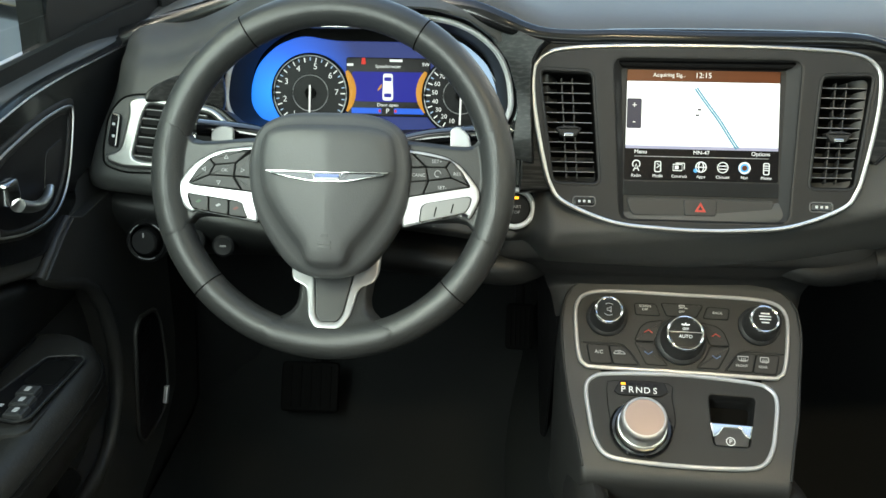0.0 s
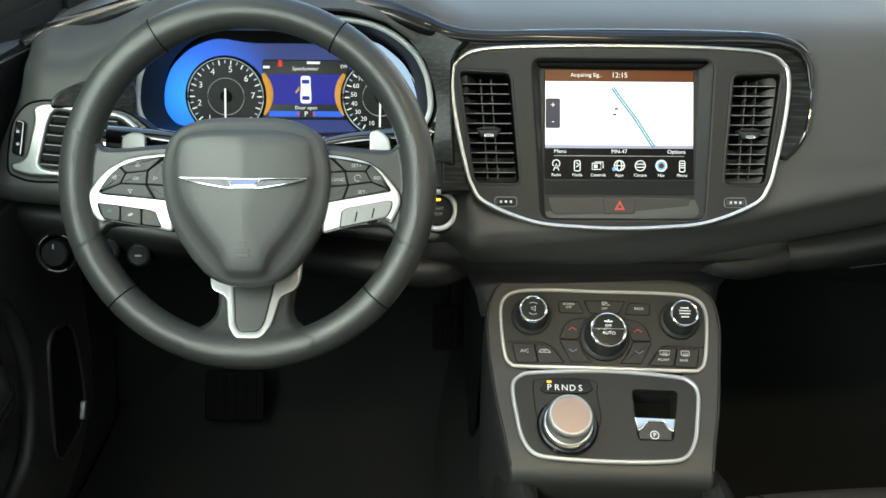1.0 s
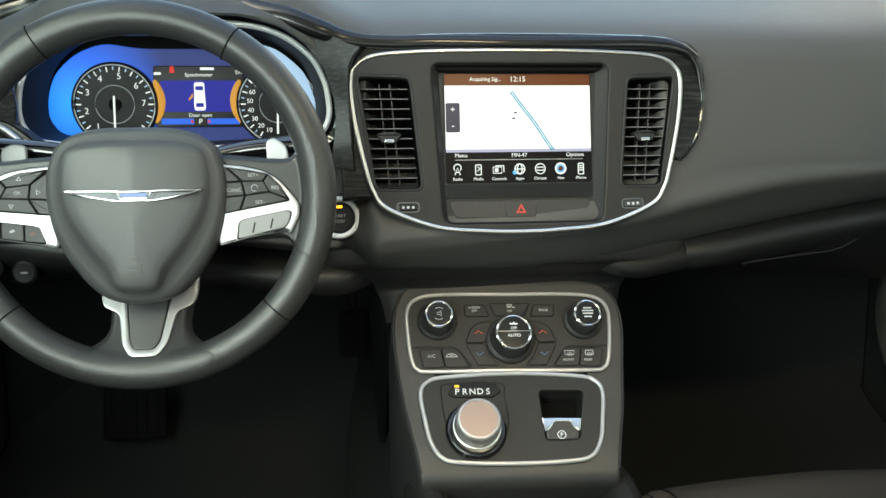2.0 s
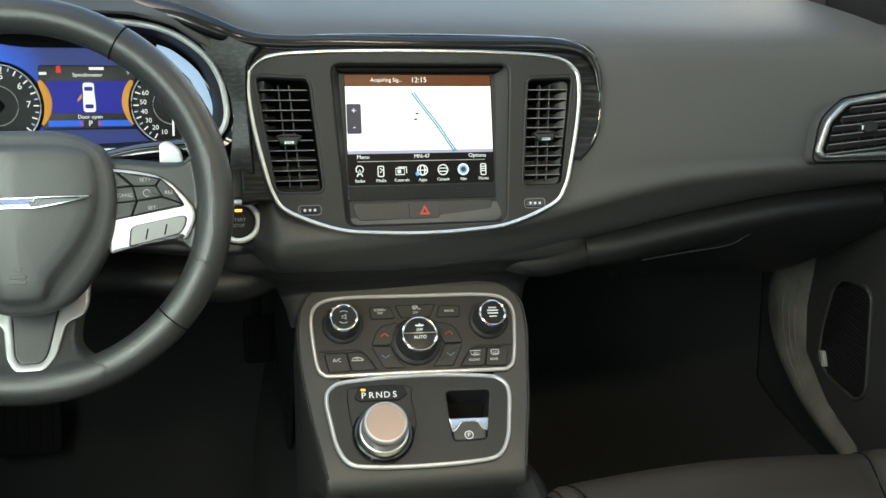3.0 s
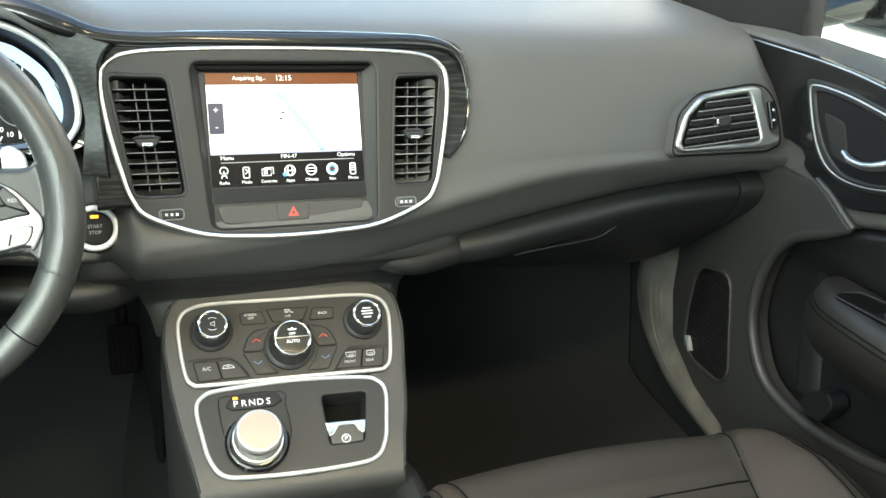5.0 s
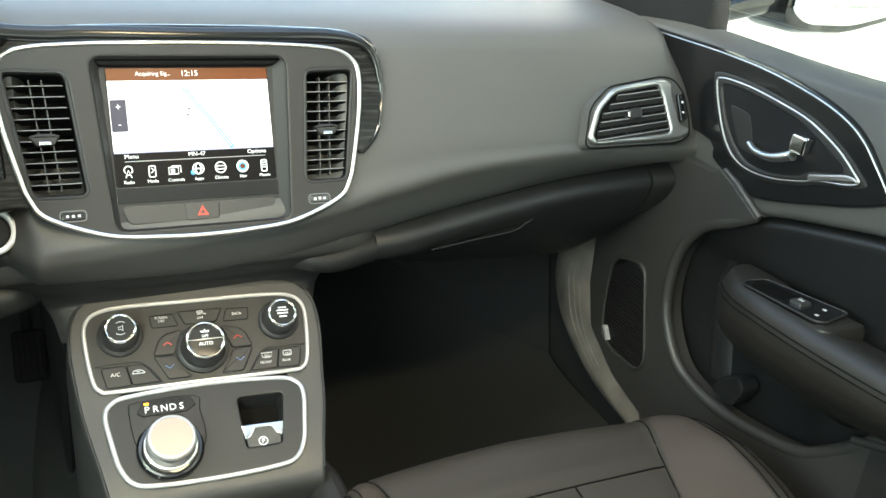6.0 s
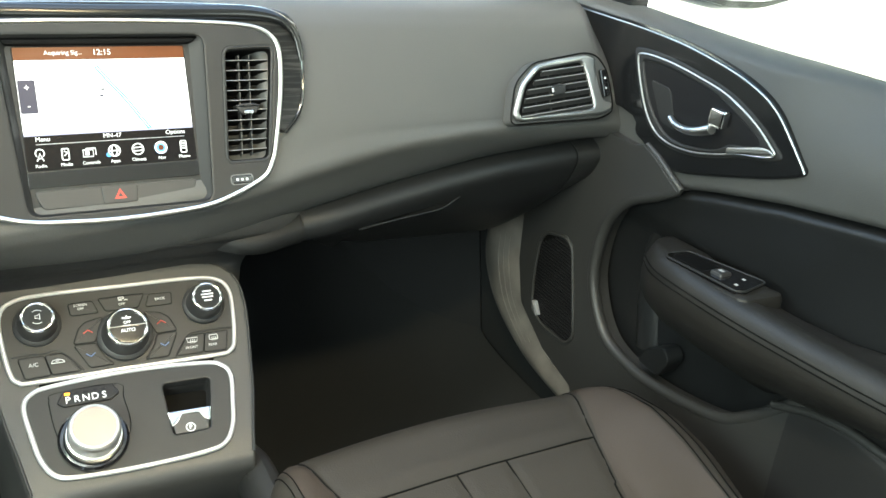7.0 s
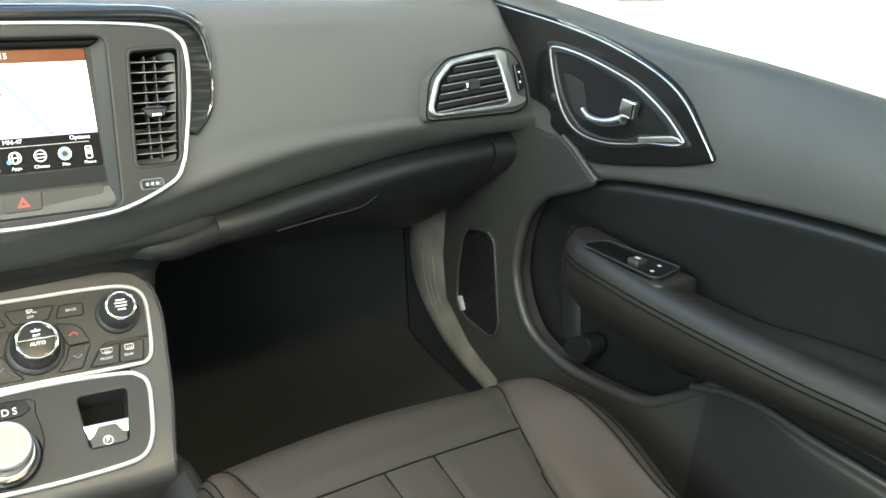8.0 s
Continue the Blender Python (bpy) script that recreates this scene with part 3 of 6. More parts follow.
part("screen_slope", slope, SATIN, stack, "sloping satin edge round the screen", angle=60)
part("screen_shade", slab(STACK, rounded([(-0.098, 0.0965), (0.102, 0.0965), (0.092, 0.0895), (-0.092, 0.0895)], 0.003), -0.004, 0.0045, 0.002), DEEP, stack)
screen = part("touchscreen", slab(STACK, quad(0, 0.026, 0.1725, 0.1265, 0.003), -0.004, -0.0035, 0.0004), SCREENBLACK, stack, "lit touchscreen with navigation map")
part("map", slab(STACK, quad(0, 0.0365, 0.1705, 0.0765), -0.0034, -0.0031, 0.0001), MAPWHITE, screen, smooth=False)
part("header", slab(STACK, quad(0, 0.0815, 0.1705, 0.0125), -0.0034, -0.0031, 0.0001), SCREENBROWN, screen, smooth=False)
words("12:15", 0.0085, STACK.at(0.0, 0.082, -0.003), SCREENTEXT, screen)
words("Acquiring Sig...", 0.0062, STACK.at(-0.038, 0.082, -0.003), SCREENTEXT, screen)
for txt, u in (("Menu", -0.068), ("MN-47", 0.0), ("Options", 0.066)):
    words(txt, 0.0064, STACK.at(u, -0.0055, -0.003), SCREENTEXT, screen)
for i, txt in enumerate(("Radio", "Media", "Controls", "Apps", "Climate", "Nav", "Phone")):
    words(txt, 0.0048, STACK.at(-0.0725 + 0.0242 * i, -0.0325, -0.003), SCREENTEXT, screen)
part("glass_strip", slab(STACK, quad(0, -0.0465, 0.1735, 0.0165, 0.002), -0.0042, -0.0032, 0.0003), GLOSS, stack, "gloss black strip under the screen")
part("map_footer", slab(STACK, quad(0, 0.0000, 0.1705, 0.0036), -0.0031, -0.0029, 0.0001), mat("screen_lavender", (0.42, 0.42, 0.60), 0.4, glow=0.15), screen, smooth=False)
part("divider", slab(STACK, quad(0, -0.0105, 0.150, 0.0007), -0.0034, -0.003, 0.0001), GREYPRINT, screen)


def icon(i):
    """Small line symbols of the lower menu."""
    fr = STACK.at(-0.0725 + 0.0242 * i, -0.0215, -0.003)
    line = lambda pts, r=0.0006, closed=False: part("icon", ribbon([fr(u, v) for u, v in pts], r, closed, n=5), SCREENTEXT, screen)
    if i == 0:
        line([(-0.003, -0.006), (0, 0.002), (0.003, -0.006)])
        line([(0.0042 * math.cos(t), 0.002 + 0.0042 * math.sin(t)) for t in steps(-0.8, 3.94, 14)])
        line([(-0.002, -0.003), (0.002, -0.003)])
    elif i == 1:
        line(rounded(quad(0, -0.0005, 0.0065, 0.0115), 0.0015), closed=True)
        line([(-0.001, -0.002), (0.002, 0.001), (-0.001, 0.003)])
    elif i == 2:
        line(quad(-0.002, -0.001, 0.010, 0.007), closed=True)
        line([(-0.004, 0.004), (0.0055, 0.004), (0.0055, -0.003)])
        part("icon", slab(fr, quad(-0.003, -0.001, 0.004, 0.004), -0.0002, 0.0004, 0.0001), SCREENTEXT, screen)
    elif i == 3:
        line(disc_outline(0.0058, 20), closed=True)
        line(disc_outline(0.0028, 20, ry=0.0058), closed=True)
        line([(-0.0058, 0), (0.0058, 0)])
        part("icon", slab(fr, disc_outline(0.0024, 14, -0.006, -0.004), -0.0002, 0.0004, 0.0001), SCREENBLUE, screen)
    elif i == 4:
        line(disc_outline(0.0058, 20), closed=True)
        line(quad(0, 0, 0.008, 0.0035), closed=True)
    elif i == 5:
        part("icon", slab(fr, disc_outline(0.0068, 24), -0.0003, 0.0002, 0.0001), SCREENBLUE, screen)
        line(disc_outline(0.0058, 20), 0.0011, closed=True)
        part("icon", slab(fr, disc_outline(0.003, 14), 0.0, 0.0006, 0.0001), SCREENBROWN, screen)
    else:
        line(rounded(quad(0, -0.0005, 0.006, 0.0125), 0.0015), closed=True)
        for v in (0.003, 0.0005, -0.002):
            line([(-0.002, v), (0.002, v)])


for i in range(7):
    icon(i)
for v, t in ((0.047, "+"), (0.029, "-")):
    words(t, 0.010, STACK.at(-0.0765, v, -0.0025), SCREENTEXT, screen)
for u, v in ((-0.0035, 0.0435), (-0.0055, 0.037)):
    part("map_mark", slab(STACK, quad(u, v, 0.004, 0.0022), -0.0031, -0.0028, 0.0001), SCREENGREY, screen)
road = curve([(-0.008, 0.068, 0), (-0.001, 0.058, 0), (0.008, 0.046, 0), (0.019, 0.0315, 0), (0.033, 0.010, 0), (0.040, 0.0, 0)], 6)
for off in (-0.0012, 0.0012):
    part("road_line", ribbon([STACK(p.x + off, p.y + off * 0.4, -0.0029) for p in road], 0.0009, n=4, flat=0.1, normal=STACK.w), SCREENTEAL, screen)
part("zoom_key", slab(STACK, quad(-0.0765, 0.038, 0.0165, 0.034, 0.002), -0.003, -0.0027, 0.0001), SCREENGREY, screen)
bar = part("button_bar", slab(STACK, rounded([(-0.083, -0.0580), (0.083, -0.0580), (0.0765, -0.0775), (-0.0765, -0.0775)], 0.006), -0.006, -0.0015, 0.0012), BUTTON, stack)
hazard = part("hazard_button", slab(STACK, rounded([(-0.0185, -0.058), (0.0185, -0.058), (0.0175, -0.077), (-0.0175, -0.077)], 0.003), -0.003, 0.0002, 0.001), BUTTON, stack, "black hazard button with red triangle")
tri = [(0, -0.0615), (0.0062, -0.0725), (-0.0062, -0.0725)]
part("triangle", slab(STACK, tri, 0.0, 0.0006, 0.0002, [[(u * 0.45, -0.0688 + (v + 0.0688) * 0.45) for u, v in tri]]), RED, hazard, smooth=False)


def stack_vent(s):
    v = thing("air_vent", STACK(s * 0.15, 0.02, -0.01), "black centre air vent with horizontal slats and a silver-tipped tab", "air vent", "centre vents")
    out = vent_r if s > 0 else vent_l
    # dark back and added inner sleeve: shade of the vent put into the colour
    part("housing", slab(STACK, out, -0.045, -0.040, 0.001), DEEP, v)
    part("shade_liner", slab(STACK, out, -0.042, 0.0025, 0.0005, [shrunk(out, 0.95)]), DEEP, v)
    part("rim", ribbon([STACK(u, w, 0.004) for u, w in out], 0.0022, True, n=8), SATIN, v)
    for i in range(10):
        t = 0.0685 - i * 0.0112
        lo = float(np.interp(t, [-0.044, 0.03, 0.081], [0.1175, 0.124, 0.1285])) + 0.0005
        hi = float(np.interp(t, [-0.043, 0.083], [0.1662, 0.183])) - 0.0005
        fr = STACK.at(s * (lo + hi) / 2, t, -0.010)
        tilt = Plane(fr.o, fr.u, fr.v * 0.30 + fr.w)
        bm = slab(tilt, quad(0, 0, hi - lo, 0.014, 0.001), -0.0007, 0.0007, 0.0005)
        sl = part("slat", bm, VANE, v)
        part("lip", ribbon([tilt(-(hi - lo) / 2, 0.0072), tilt((hi - lo) / 2, 0.0072)], 0.0007, n=8), LIP, sl)
    for u in (0.145, 0.157):
        part("vane", slab(Plane(STACK(s * (u - 0.002), 0.020, -0.010), STACK.w, STACK.v + STACK.u * (0.08 * s)), quad(0, 0, 0.010, 0.114), -0.0006, 0.0006, 0.0004), BUTTON, v)
    tab = part("tab", slab(STACK.at(s * 0.150, 0.0165, -0.004), rounded([(-0.0150, 0.003), (-0.006, 0.0055), (0.006, 0.0055), (0.0150, 0.003), (0.0085, -0.007), (-0.0085, -0.007)], 0.002), -0.006, 0.005, 0.002), SATIN, v)
    part("tip", slab(STACK.at(s * 0.150, 0.0115, 0.0), quad(0, 0, 0.011, 0.004, 0.001), -0.002, 0.002, 0.001), CHROME, tab, "bright tip")


stack_vent(1)
stack_vent(-1)
for s in (-1, 1):
    b = part("seat_heater_button", slab(STACK.at(s * 0.131, -0.0640, 0.006), quad(0, 0, 0.023, 0.0085, 0.003), -0.002, 0.0015, 0.001), GLOSS, stack, "small gloss black button with white marks")
    part("edge", ribbon([STACK(s * 0.131 + u, -0.0640 + v, 0.0062) for u, v in quad(0, 0, 0.025, 0.0105, 0.004)], 0.0007, True, n=6), LIP, b)
    for i in (-1, 0, 1):
        part("mark", slab(STACK.at(s * 0.131 + i * 0.0055, -0.0640, 0.0076), quad(0, 0, 0.0028, 0.0028), -0.0002, 0.0001, 0.0001), PRINT, b)

start = thing("start_button", (-0.207, 0.72, 0.716), "round engine start button with silver ring and amber lamp", "start button")
SB = Plane((-0.208, 0.697, 0.721), (1, 0, 0), (0, 0.40, 1))
part("base", lathe(SB, [(0.028, -0.03), (0.028, 0.001), (0.025, 0.004), (0.0, 0.004)]), SATIN, start)
part("ring", ribbon([SB(0.0215 * math.cos(a), 0.0215 * math.sin(a), 0.004) for a in steps(0, 2 * math.pi, 40)[:-1]], 0.0032, True, normal=SB.w), RINGSILVER, start, "satin silver ring")
part("cap", lathe(SB, [(0.0175, 0.003), (0.0175, 0.006), (0.016, 0.0075), (0.0, 0.0065)]), SLAT, start)
part("lamp", slab(SB.at(0, 0.0125, 0.0072), quad(0, 0, 0.008, 0.003, 0.0008), -0.001, 0.0008, 0.0003), AMBER, start, "lit amber lamp")
words("START", 0.0052, SB.at(0, 0.002, 0.0075), GREYPRINT, start)
words("STOP", 0.0052, SB.at(0, -0.0045, 0.0075), GREYPRINT, start)

# ---- side vents ----


def side_vent(s):
    """Outer dash vent: silver C-frame, five slats, tab and thumb wheel."""
    fr = Plane((0.589 if s > 0 else -0.601, 0.6935, 0.812 if s > 0 else 0.789), (1, 0.02 * s, 0), (0.0, 0.47, 1))
    m = lambda pts: [(s * u, v) for u, v in pts]
    v = thing("air_vent", fr(0, 0, -0.02), "black dash-end air vent with a bright silver frame", "air vent", "dash end vents")
    back = rounded([(-0.0935, -0.033), (-0.0775, 0.024), (-0.044, 0.0505), (0.050, 0.0625), (0.072, 0.0575), (0.088, 0.036), (0.093, -0.006), (0.092, -0.024), (0.068, -0.033)], 0.014)
    part("plate", slab(fr, m(back), -0.05, -0.0005, 0.003), PAD, v, "grained black surround")
    part("groove", ribbon([fr(u, w, 0.0) for u, w in m([(0.98 * u, 0.0125 + 0.97 * (w - 0.0125)) for u, w in back])], 0.0011, True, n=6), DEEP, v)
    outer = rounded([(-0.0811, -0.0276), (-0.0877, -0.0182), (-0.0707, 0.0208), (-0.0420, 0.0456), (-0.0048, 0.0526), (0.0470, 0.0570), (0.0616, 0.0517), (0.0591, 0.0371), (0.0690, -0.0062), (0.0857, -0.0110), (0.0842, -0.0199), (0.0655, -0.0263), (-0.0038, -0.0281)], 0.011)
    hole = rounded([(-0.0736, -0.0224), (-0.0774, -0.0165), (-0.0625, 0.0177), (-0.0363, 0.0389), (0.0367, 0.0477), (0.0433, 0.0322), (0.0531, -0.0145), (0.0408, -0.0183)], 0.006)
    part("frame", slab(fr, m(outer), 0.0, 0.0065, 0.0035, [m(hole)]), VENTFRAME, v, "satin silver frame", angle=50)
    # shallow black plate stands in for the shaded depth behind the slats
    part("housing", slab(fr, m(hole), 0.0016, 0.0022, 0.0001), DEEP, v)
    for i in range(6):
        t = 0.039 - i * 0.0112
        lo = float(np.interp(t, [-0.0165, 0.0177, 0.0389], [-0.0765, -0.062, -0.036]))
        hi = float(np.interp(t, [-0.0145, 0.0322, 0.0477], [0.0525, 0.043, 0.0365]))
        g = fr.at(s * (lo + hi) / 2, t - 0.003, 0.0035)
        tilt = Plane(g.o, g.u + g.v * 0.08 * s, g.v * 0.75 + g.w * 0.6)
        part("slat", slab(tilt, quad(0, 0, hi - lo - 0.002, 0.0090, 0.001), -0.001, 0.001, 0.0006), BUTTON, v)
        part("lip", ribbon([tilt(-(hi - lo) / 2 + 0.002, 0.0042, 0.0006), tilt((hi - lo) / 2 - 0.002, 0.0042, 0.0006)], 0.0008, n=6), LIP, v)
    for k in range(1, 9, 2):
        part("vane", ribbon([fr(s * (-0.06 + 0.0125 * k), -0.018, 0.0024), fr(s * (-0.055 + 0.0112 * k), 0.038 if k > 2 else 0.020 + 0.006 * k, 0.0024)], 0.0006, n=4), SLAT, v)
    tab = part("tab", slab(fr.at(-s * 0.010, 0.011, 0.006), rounded([(-0.013, 0.004), (0.0, 0.008), (0.012, 0.006), (0.010, -0.006), (-0.008, -0.008)], 0.003), -0.004, 0.005, 0.002), SATIN, v)
    part("tip", slab(fr.at(-s * 0.0215, 0.010, 0.009), quad(0, 0, 0.004, 0.007, 0.001), -0.003, 0.002, 0.001), CHROME, tab, "bright tip")
    wheel = part("thumb_wheel", slab(fr.at(s * 0.076, 0.018, 0.001), rounded([(-0.007 * 1, 0.018), (0.004, 0.020), (0.009, -0.018), (-0.003, -0.022)] if s > 0 else [(0.007, 0.018), (-0.004, 0.020), (-0.009, -0.018), (0.003, -0.022)], 0.004), 0.0, 0.004, 0.002), GLOSS, v, "gloss black thumb wheel")
    for t in (-0.008, 0.006):
        part("mark", slab(fr.at(s * 0.077, 0.018 + t, 0.0052), quad(0, 0, 0.0034, 0.003, 0.001), -0.001, 0.0002, 0.0001), PRINT, wheel)


side_vent(1)
side_vent(-1)

# ---- instrument cluster ----
CL = Plane((-0.389, 0.775, 0.842), (1, 0, 0), (0, 0.30, 1))
cluster = thing("instrument_cluster", (-0.392, 0.82, 0.77), "lit blue instrument cluster with two dials", "instrument cluster")
CRING = [(0, 0.084), (0.078, 0.081), (0.121, 0.069), (0.152, 0.046), (0.167, 0.020), (0.172, -0.003), (0.1725, -0.022), (0.166, -0.038), (0.150, -0.050), (0.10, -0.056), (0, -0.060)]
cring = [(p.x, p.y) for p in curve([(u, v, 0) for u, v in mirrored(CRING)], 6, True)]


def tunnel_bm(scale0, w0, scale1, w1):
    bm = bmesh.new()
    rows = [[bm.verts.new(CL(u * s, 0.010 + (v - 0.010) * s, w)) for u, v in cring] for s, w in ((scale0, w0), ((scale0 + scale1) / 2, (w0 + w1) / 2), (scale1, w1))]
    for r0, r1 in zip(rows, rows[1:]):
        for i in range(len(cring)):
            bm.faces.new((r0[i - 1], r0[i], r1[i], r1[i - 1]))
    return bm


part("hood", tunnel_bm(1.10, 0.004, 0.985, -0.004), GLOSS, cluster, "gloss black hood ring")
part("tunnel", tunnel_bm(0.99, 0.0, 0.90, -0.045), SATIN, cluster, "dark sloping cluster wall")
part("surround", ribbon([CL(u, v, 0.004) for u, v in cring], 0.0036, True, normal=CL.w), RINGSILVER, cluster, "bright satin silver surround")
part("back_panel", slab(CL, cring, -0.062, -0.056, 0.001), DEEP, cluster)
part("glow_panel", slab(CL, rounded([(-0.157, -0.040), (-0.1585, -0.002), (-0.149, 0.027), (-0.124, 0.051), (-0.091, 0.0635), (-0.050, 0.057), (0.064, 0.057), (0.12, 0.052), (0.125, -0.054), (-0.110, -0.054)], 0.014), -0.056, -0.054, 0.001), DIALGLOW, cluster, "blue backlit dial background")
part("glow_arc", ribbon(curve([CL(u, v, -0.043) for u, v in ((0.095, 0.0545), (0.112, 0.0475), (0.1365, 0.0262), (0.1470, 0.0020), (0.1500, -0.0140), (0.1500, -0.030))], 6), 0.0068, n=8, flat=0.2, normal=CL.w), PALEBLUE, cluster, "pale blue light arc")
part("slot", ribbon([CL(-0.0745, 0.0712, -0.012), CL(-0.003, 0.0712, -0.012)], 0.0022, n=8), SILVER, cluster, "thin bright slot under the hood")
for s, uc, nums in ((-1, -0.0798, "1234567"), (1, 0.1113, ("10", "20", "30", "40", "50", "60", "70", "80", "90"))):
    c = CL.at(uc, -0.0085, -0.050)
    d = part("dial", lathe(c, [(0.050, -0.004), (0.050, 0.004), (0.047, 0.006), (0.0445, 0.003), (0.0, 0.003)], 48), DIALFACE, cluster, "round dial with white figures")
    part("dial_ring", ribbon([c(0.0465 * math.cos(t), 0.0465 * math.sin(t), 0.0062) for t in steps(0, 2 * math.pi, 48)[:-1]], 0.0008, True), PRINT, d, "thin pale ring")
    part("inner_ring", ribbon([c(0.0225 * math.cos(t), 0.0225 * math.sin(t), 0.004) for t in steps(0, 2 * math.pi, 36)[:-1]], 0.0006, True), GREYPRINT, d)
    for i, n in enumerate(nums):
        t = radians(232 - i * 38.3) if s < 0 else radians(250 - i * 19)
        words(n, 0.0105 if s < 0 else 0.0078, c.at(0.0335 * math.cos(t), 0.0335 * math.sin(t), 0.0045), SCREENTEXT, d)
    for i in range(29):
        t = radians(240 - i * 10)
        r0 = 0.0405 if i % 2 else 0.0385
        part("tick", ribbon([c(r0 * math.cos(t), r0 * math.sin(t), 0.0042), c(0.0445 * math.cos(t), 0.0445 * math.sin(t), 0.0042)], 0.0008, n=4), PALEBLUE if i % 2 else SCREENTEXT, d)
    part("needle", ribbon([c(0, 0.010, 0.007), c(-0.001, -0.036, 0.007)], 0.0012, n=6), SCREENTEXT, d, "white needle")
    part("hub", lathe(c, [(0.007, 0.003), (0.007, 0.006), (0.0, 0.0065)], 20), DEEP, d)
mid = part("centre_display", slab(CL.at(0.0186, 0.0005, -0.050), quad(0, 0, 0.106, 0.073, 0.003), -0.004, 0.002, 0.001), SCREENBLACK, cluster, "deep blue centre display")
MD = CL.at(0.0186, 0.0, -0.0478)
part("blue_field", slab(MD, rounded([(-0.046, 0.0195), (0.046, 0.0195), (0.043, -0.0175), (-0.043, -0.0175)], 0.004), -0.001, 0.0003, 0.0001), DIALNAVY, mid, "deep blue field")
for s, uc in ((-1, -0.0975), (1, 0.0930)):
    part("amber_glow", ribbon([MD(uc - s * 0.0515 * math.cos(t), -0.005 + 0.0525 * math.sin(t), 0.0008) for t in steps(-0.5, 0.5, 12)], 0.0062, n=6, flat=0.2, normal=MD.w, taper=lambda t: 0.3 + 2.6 * t * (1 - t)), DIALAMBER, mid, "amber light beside the dial")
words("P", 0.0088, MD.at(0, -0.0293, 0.001), SCREENTEXT, mid)
words("Door open", 0.006, MD.at(0, -0.0216, 0.001), SCREENTEXT, mid)
words("Speedometer", 0.006, MD.at(0, 0.0262, 0.001), SCREENTEXT, mid)
words("SW", 0.0062, MD.at(0.0475, 0.029, 0.001), SCREENTEXT, mid)
part("odometer_bar", slab(MD, quad(0.010, 0.0335, 0.016, 0.003), 0.0, 0.0008, 0.0001), SCREENTEXT, mid)
part("temperature_bar", slab(MD, quad(-0.048, 0.0278, 0.008, 0.003), 0.0, 0.0008, 0.0001), SCREENTEXT, mid)
part("belt_lamp", slab(MD, rounded([(-0.034, 0.0285), (-0.028, 0.0285), (-0.029, 0.0365), (-0.033, 0.0365)], 0.001), 0.0, 0.0008, 0.0001), REDLAMP, mid, "red warning lamp")
part("car_symbol", slab(MD, rounded([(-0.0066, -0.0160), (0.0066, -0.0160), (0.0068, -0.006), (0.0060, 0.006), (0.0062, 0.0175), (-0.0062, 0.0175), (-0.0060, 0.006), (-0.0068, -0.006)], 0.0035), 0.0, 0.001, 0.0003), SCREENTEXT, mid, "small white car symbol")
for v in (0.0105, -0.0095):
    part("car_glass", slab(MD, quad(0, v, 0.0092, 0.0048, 0.0015), 0.001, 0.0014, 0.0001), DIALNAVY, mid)
part("door_mark", slab(MD, rounded([(-0.0078, 0.005), (-0.0130, -0.002), (-0.0127, -0.0045), (-0.0078, 0.0)], 0.0008), 0.0, 0.001, 0.0003), DIALAMBER, mid)
for a0, a1 in ((-0.046, -0.008), (0.008, 0.046)):
    part("fuel_bar", slab(MD, quad((a0 + a1) / 2, -0.0290, a1 - a0, 0.0070, 0.001), -0.001, 0.0005, 0.0001), DIALBLUE, mid)
for u in (-0.010, 0.010):
    part("limit_mark", slab(MD, quad(u, -0.0290, 0.0026, 0.0034), 0.0004, 0.001, 0.0001), REDLAMP, mid)

# ---- steering wheel ----
wheel = thing("steering_wheel", (-0.391, 0.60, 0.79), "black leather steering wheel with silver spokes and winged emblem", "steering wheel")
RIM, RR = 0.1628, 0.0163
part("rim", ribbon([WHEEL(RIM * math.cos(a), RIM * math.sin(a), 0) for a in steps(0, 2 * math.pi, 96)[:-1]], RR, True, n=20, normal=WHEEL.w, flat=1.08), LEATHER, wheel, "black leather rim")
for a in (58.5, 121.5, 222, 318):
    a = radians(a)
    c = WHEEL(RIM * math.cos(a), RIM * math.sin(a), 0)
    rad = WHEEL.u * math.cos(a) + WHEEL.v * math.sin(a)
    part("seam", ribbon([c + rad * ((RR + 0.0002) * math.cos(b)) + WHEEL.w * ((RR * 1.08 + 0.0002) * math.sin(b)) for b in steps(0, 2 * math.pi, 28)[:-1]], 0.0007, True, n=6), THREAD, wheel)
HUBI = [(0, 0.046), (0.034, 0.0455), (0.056, 0.040), (0.062, 0.024), (0.0625, 0.004), (0.056, -0.020), (0.040, -0.046), (0.024, -0.066), (0.017, -0.082), (0, -0.085)]
HUBO = [(0, 0.062), (0.040, 0.060), (0.066, 0.048), (0.077, 0.026), (0.079, 0.000), (0.073, -0.035), (0.058, -0.064), (0.038, -0.088), (0.018, -0.097), (0, -0.099)]
hubo = [(p.x, p.y) for p in curve([(u, v, 0) for u, v in mirrored(HUBO)], 5, True)]


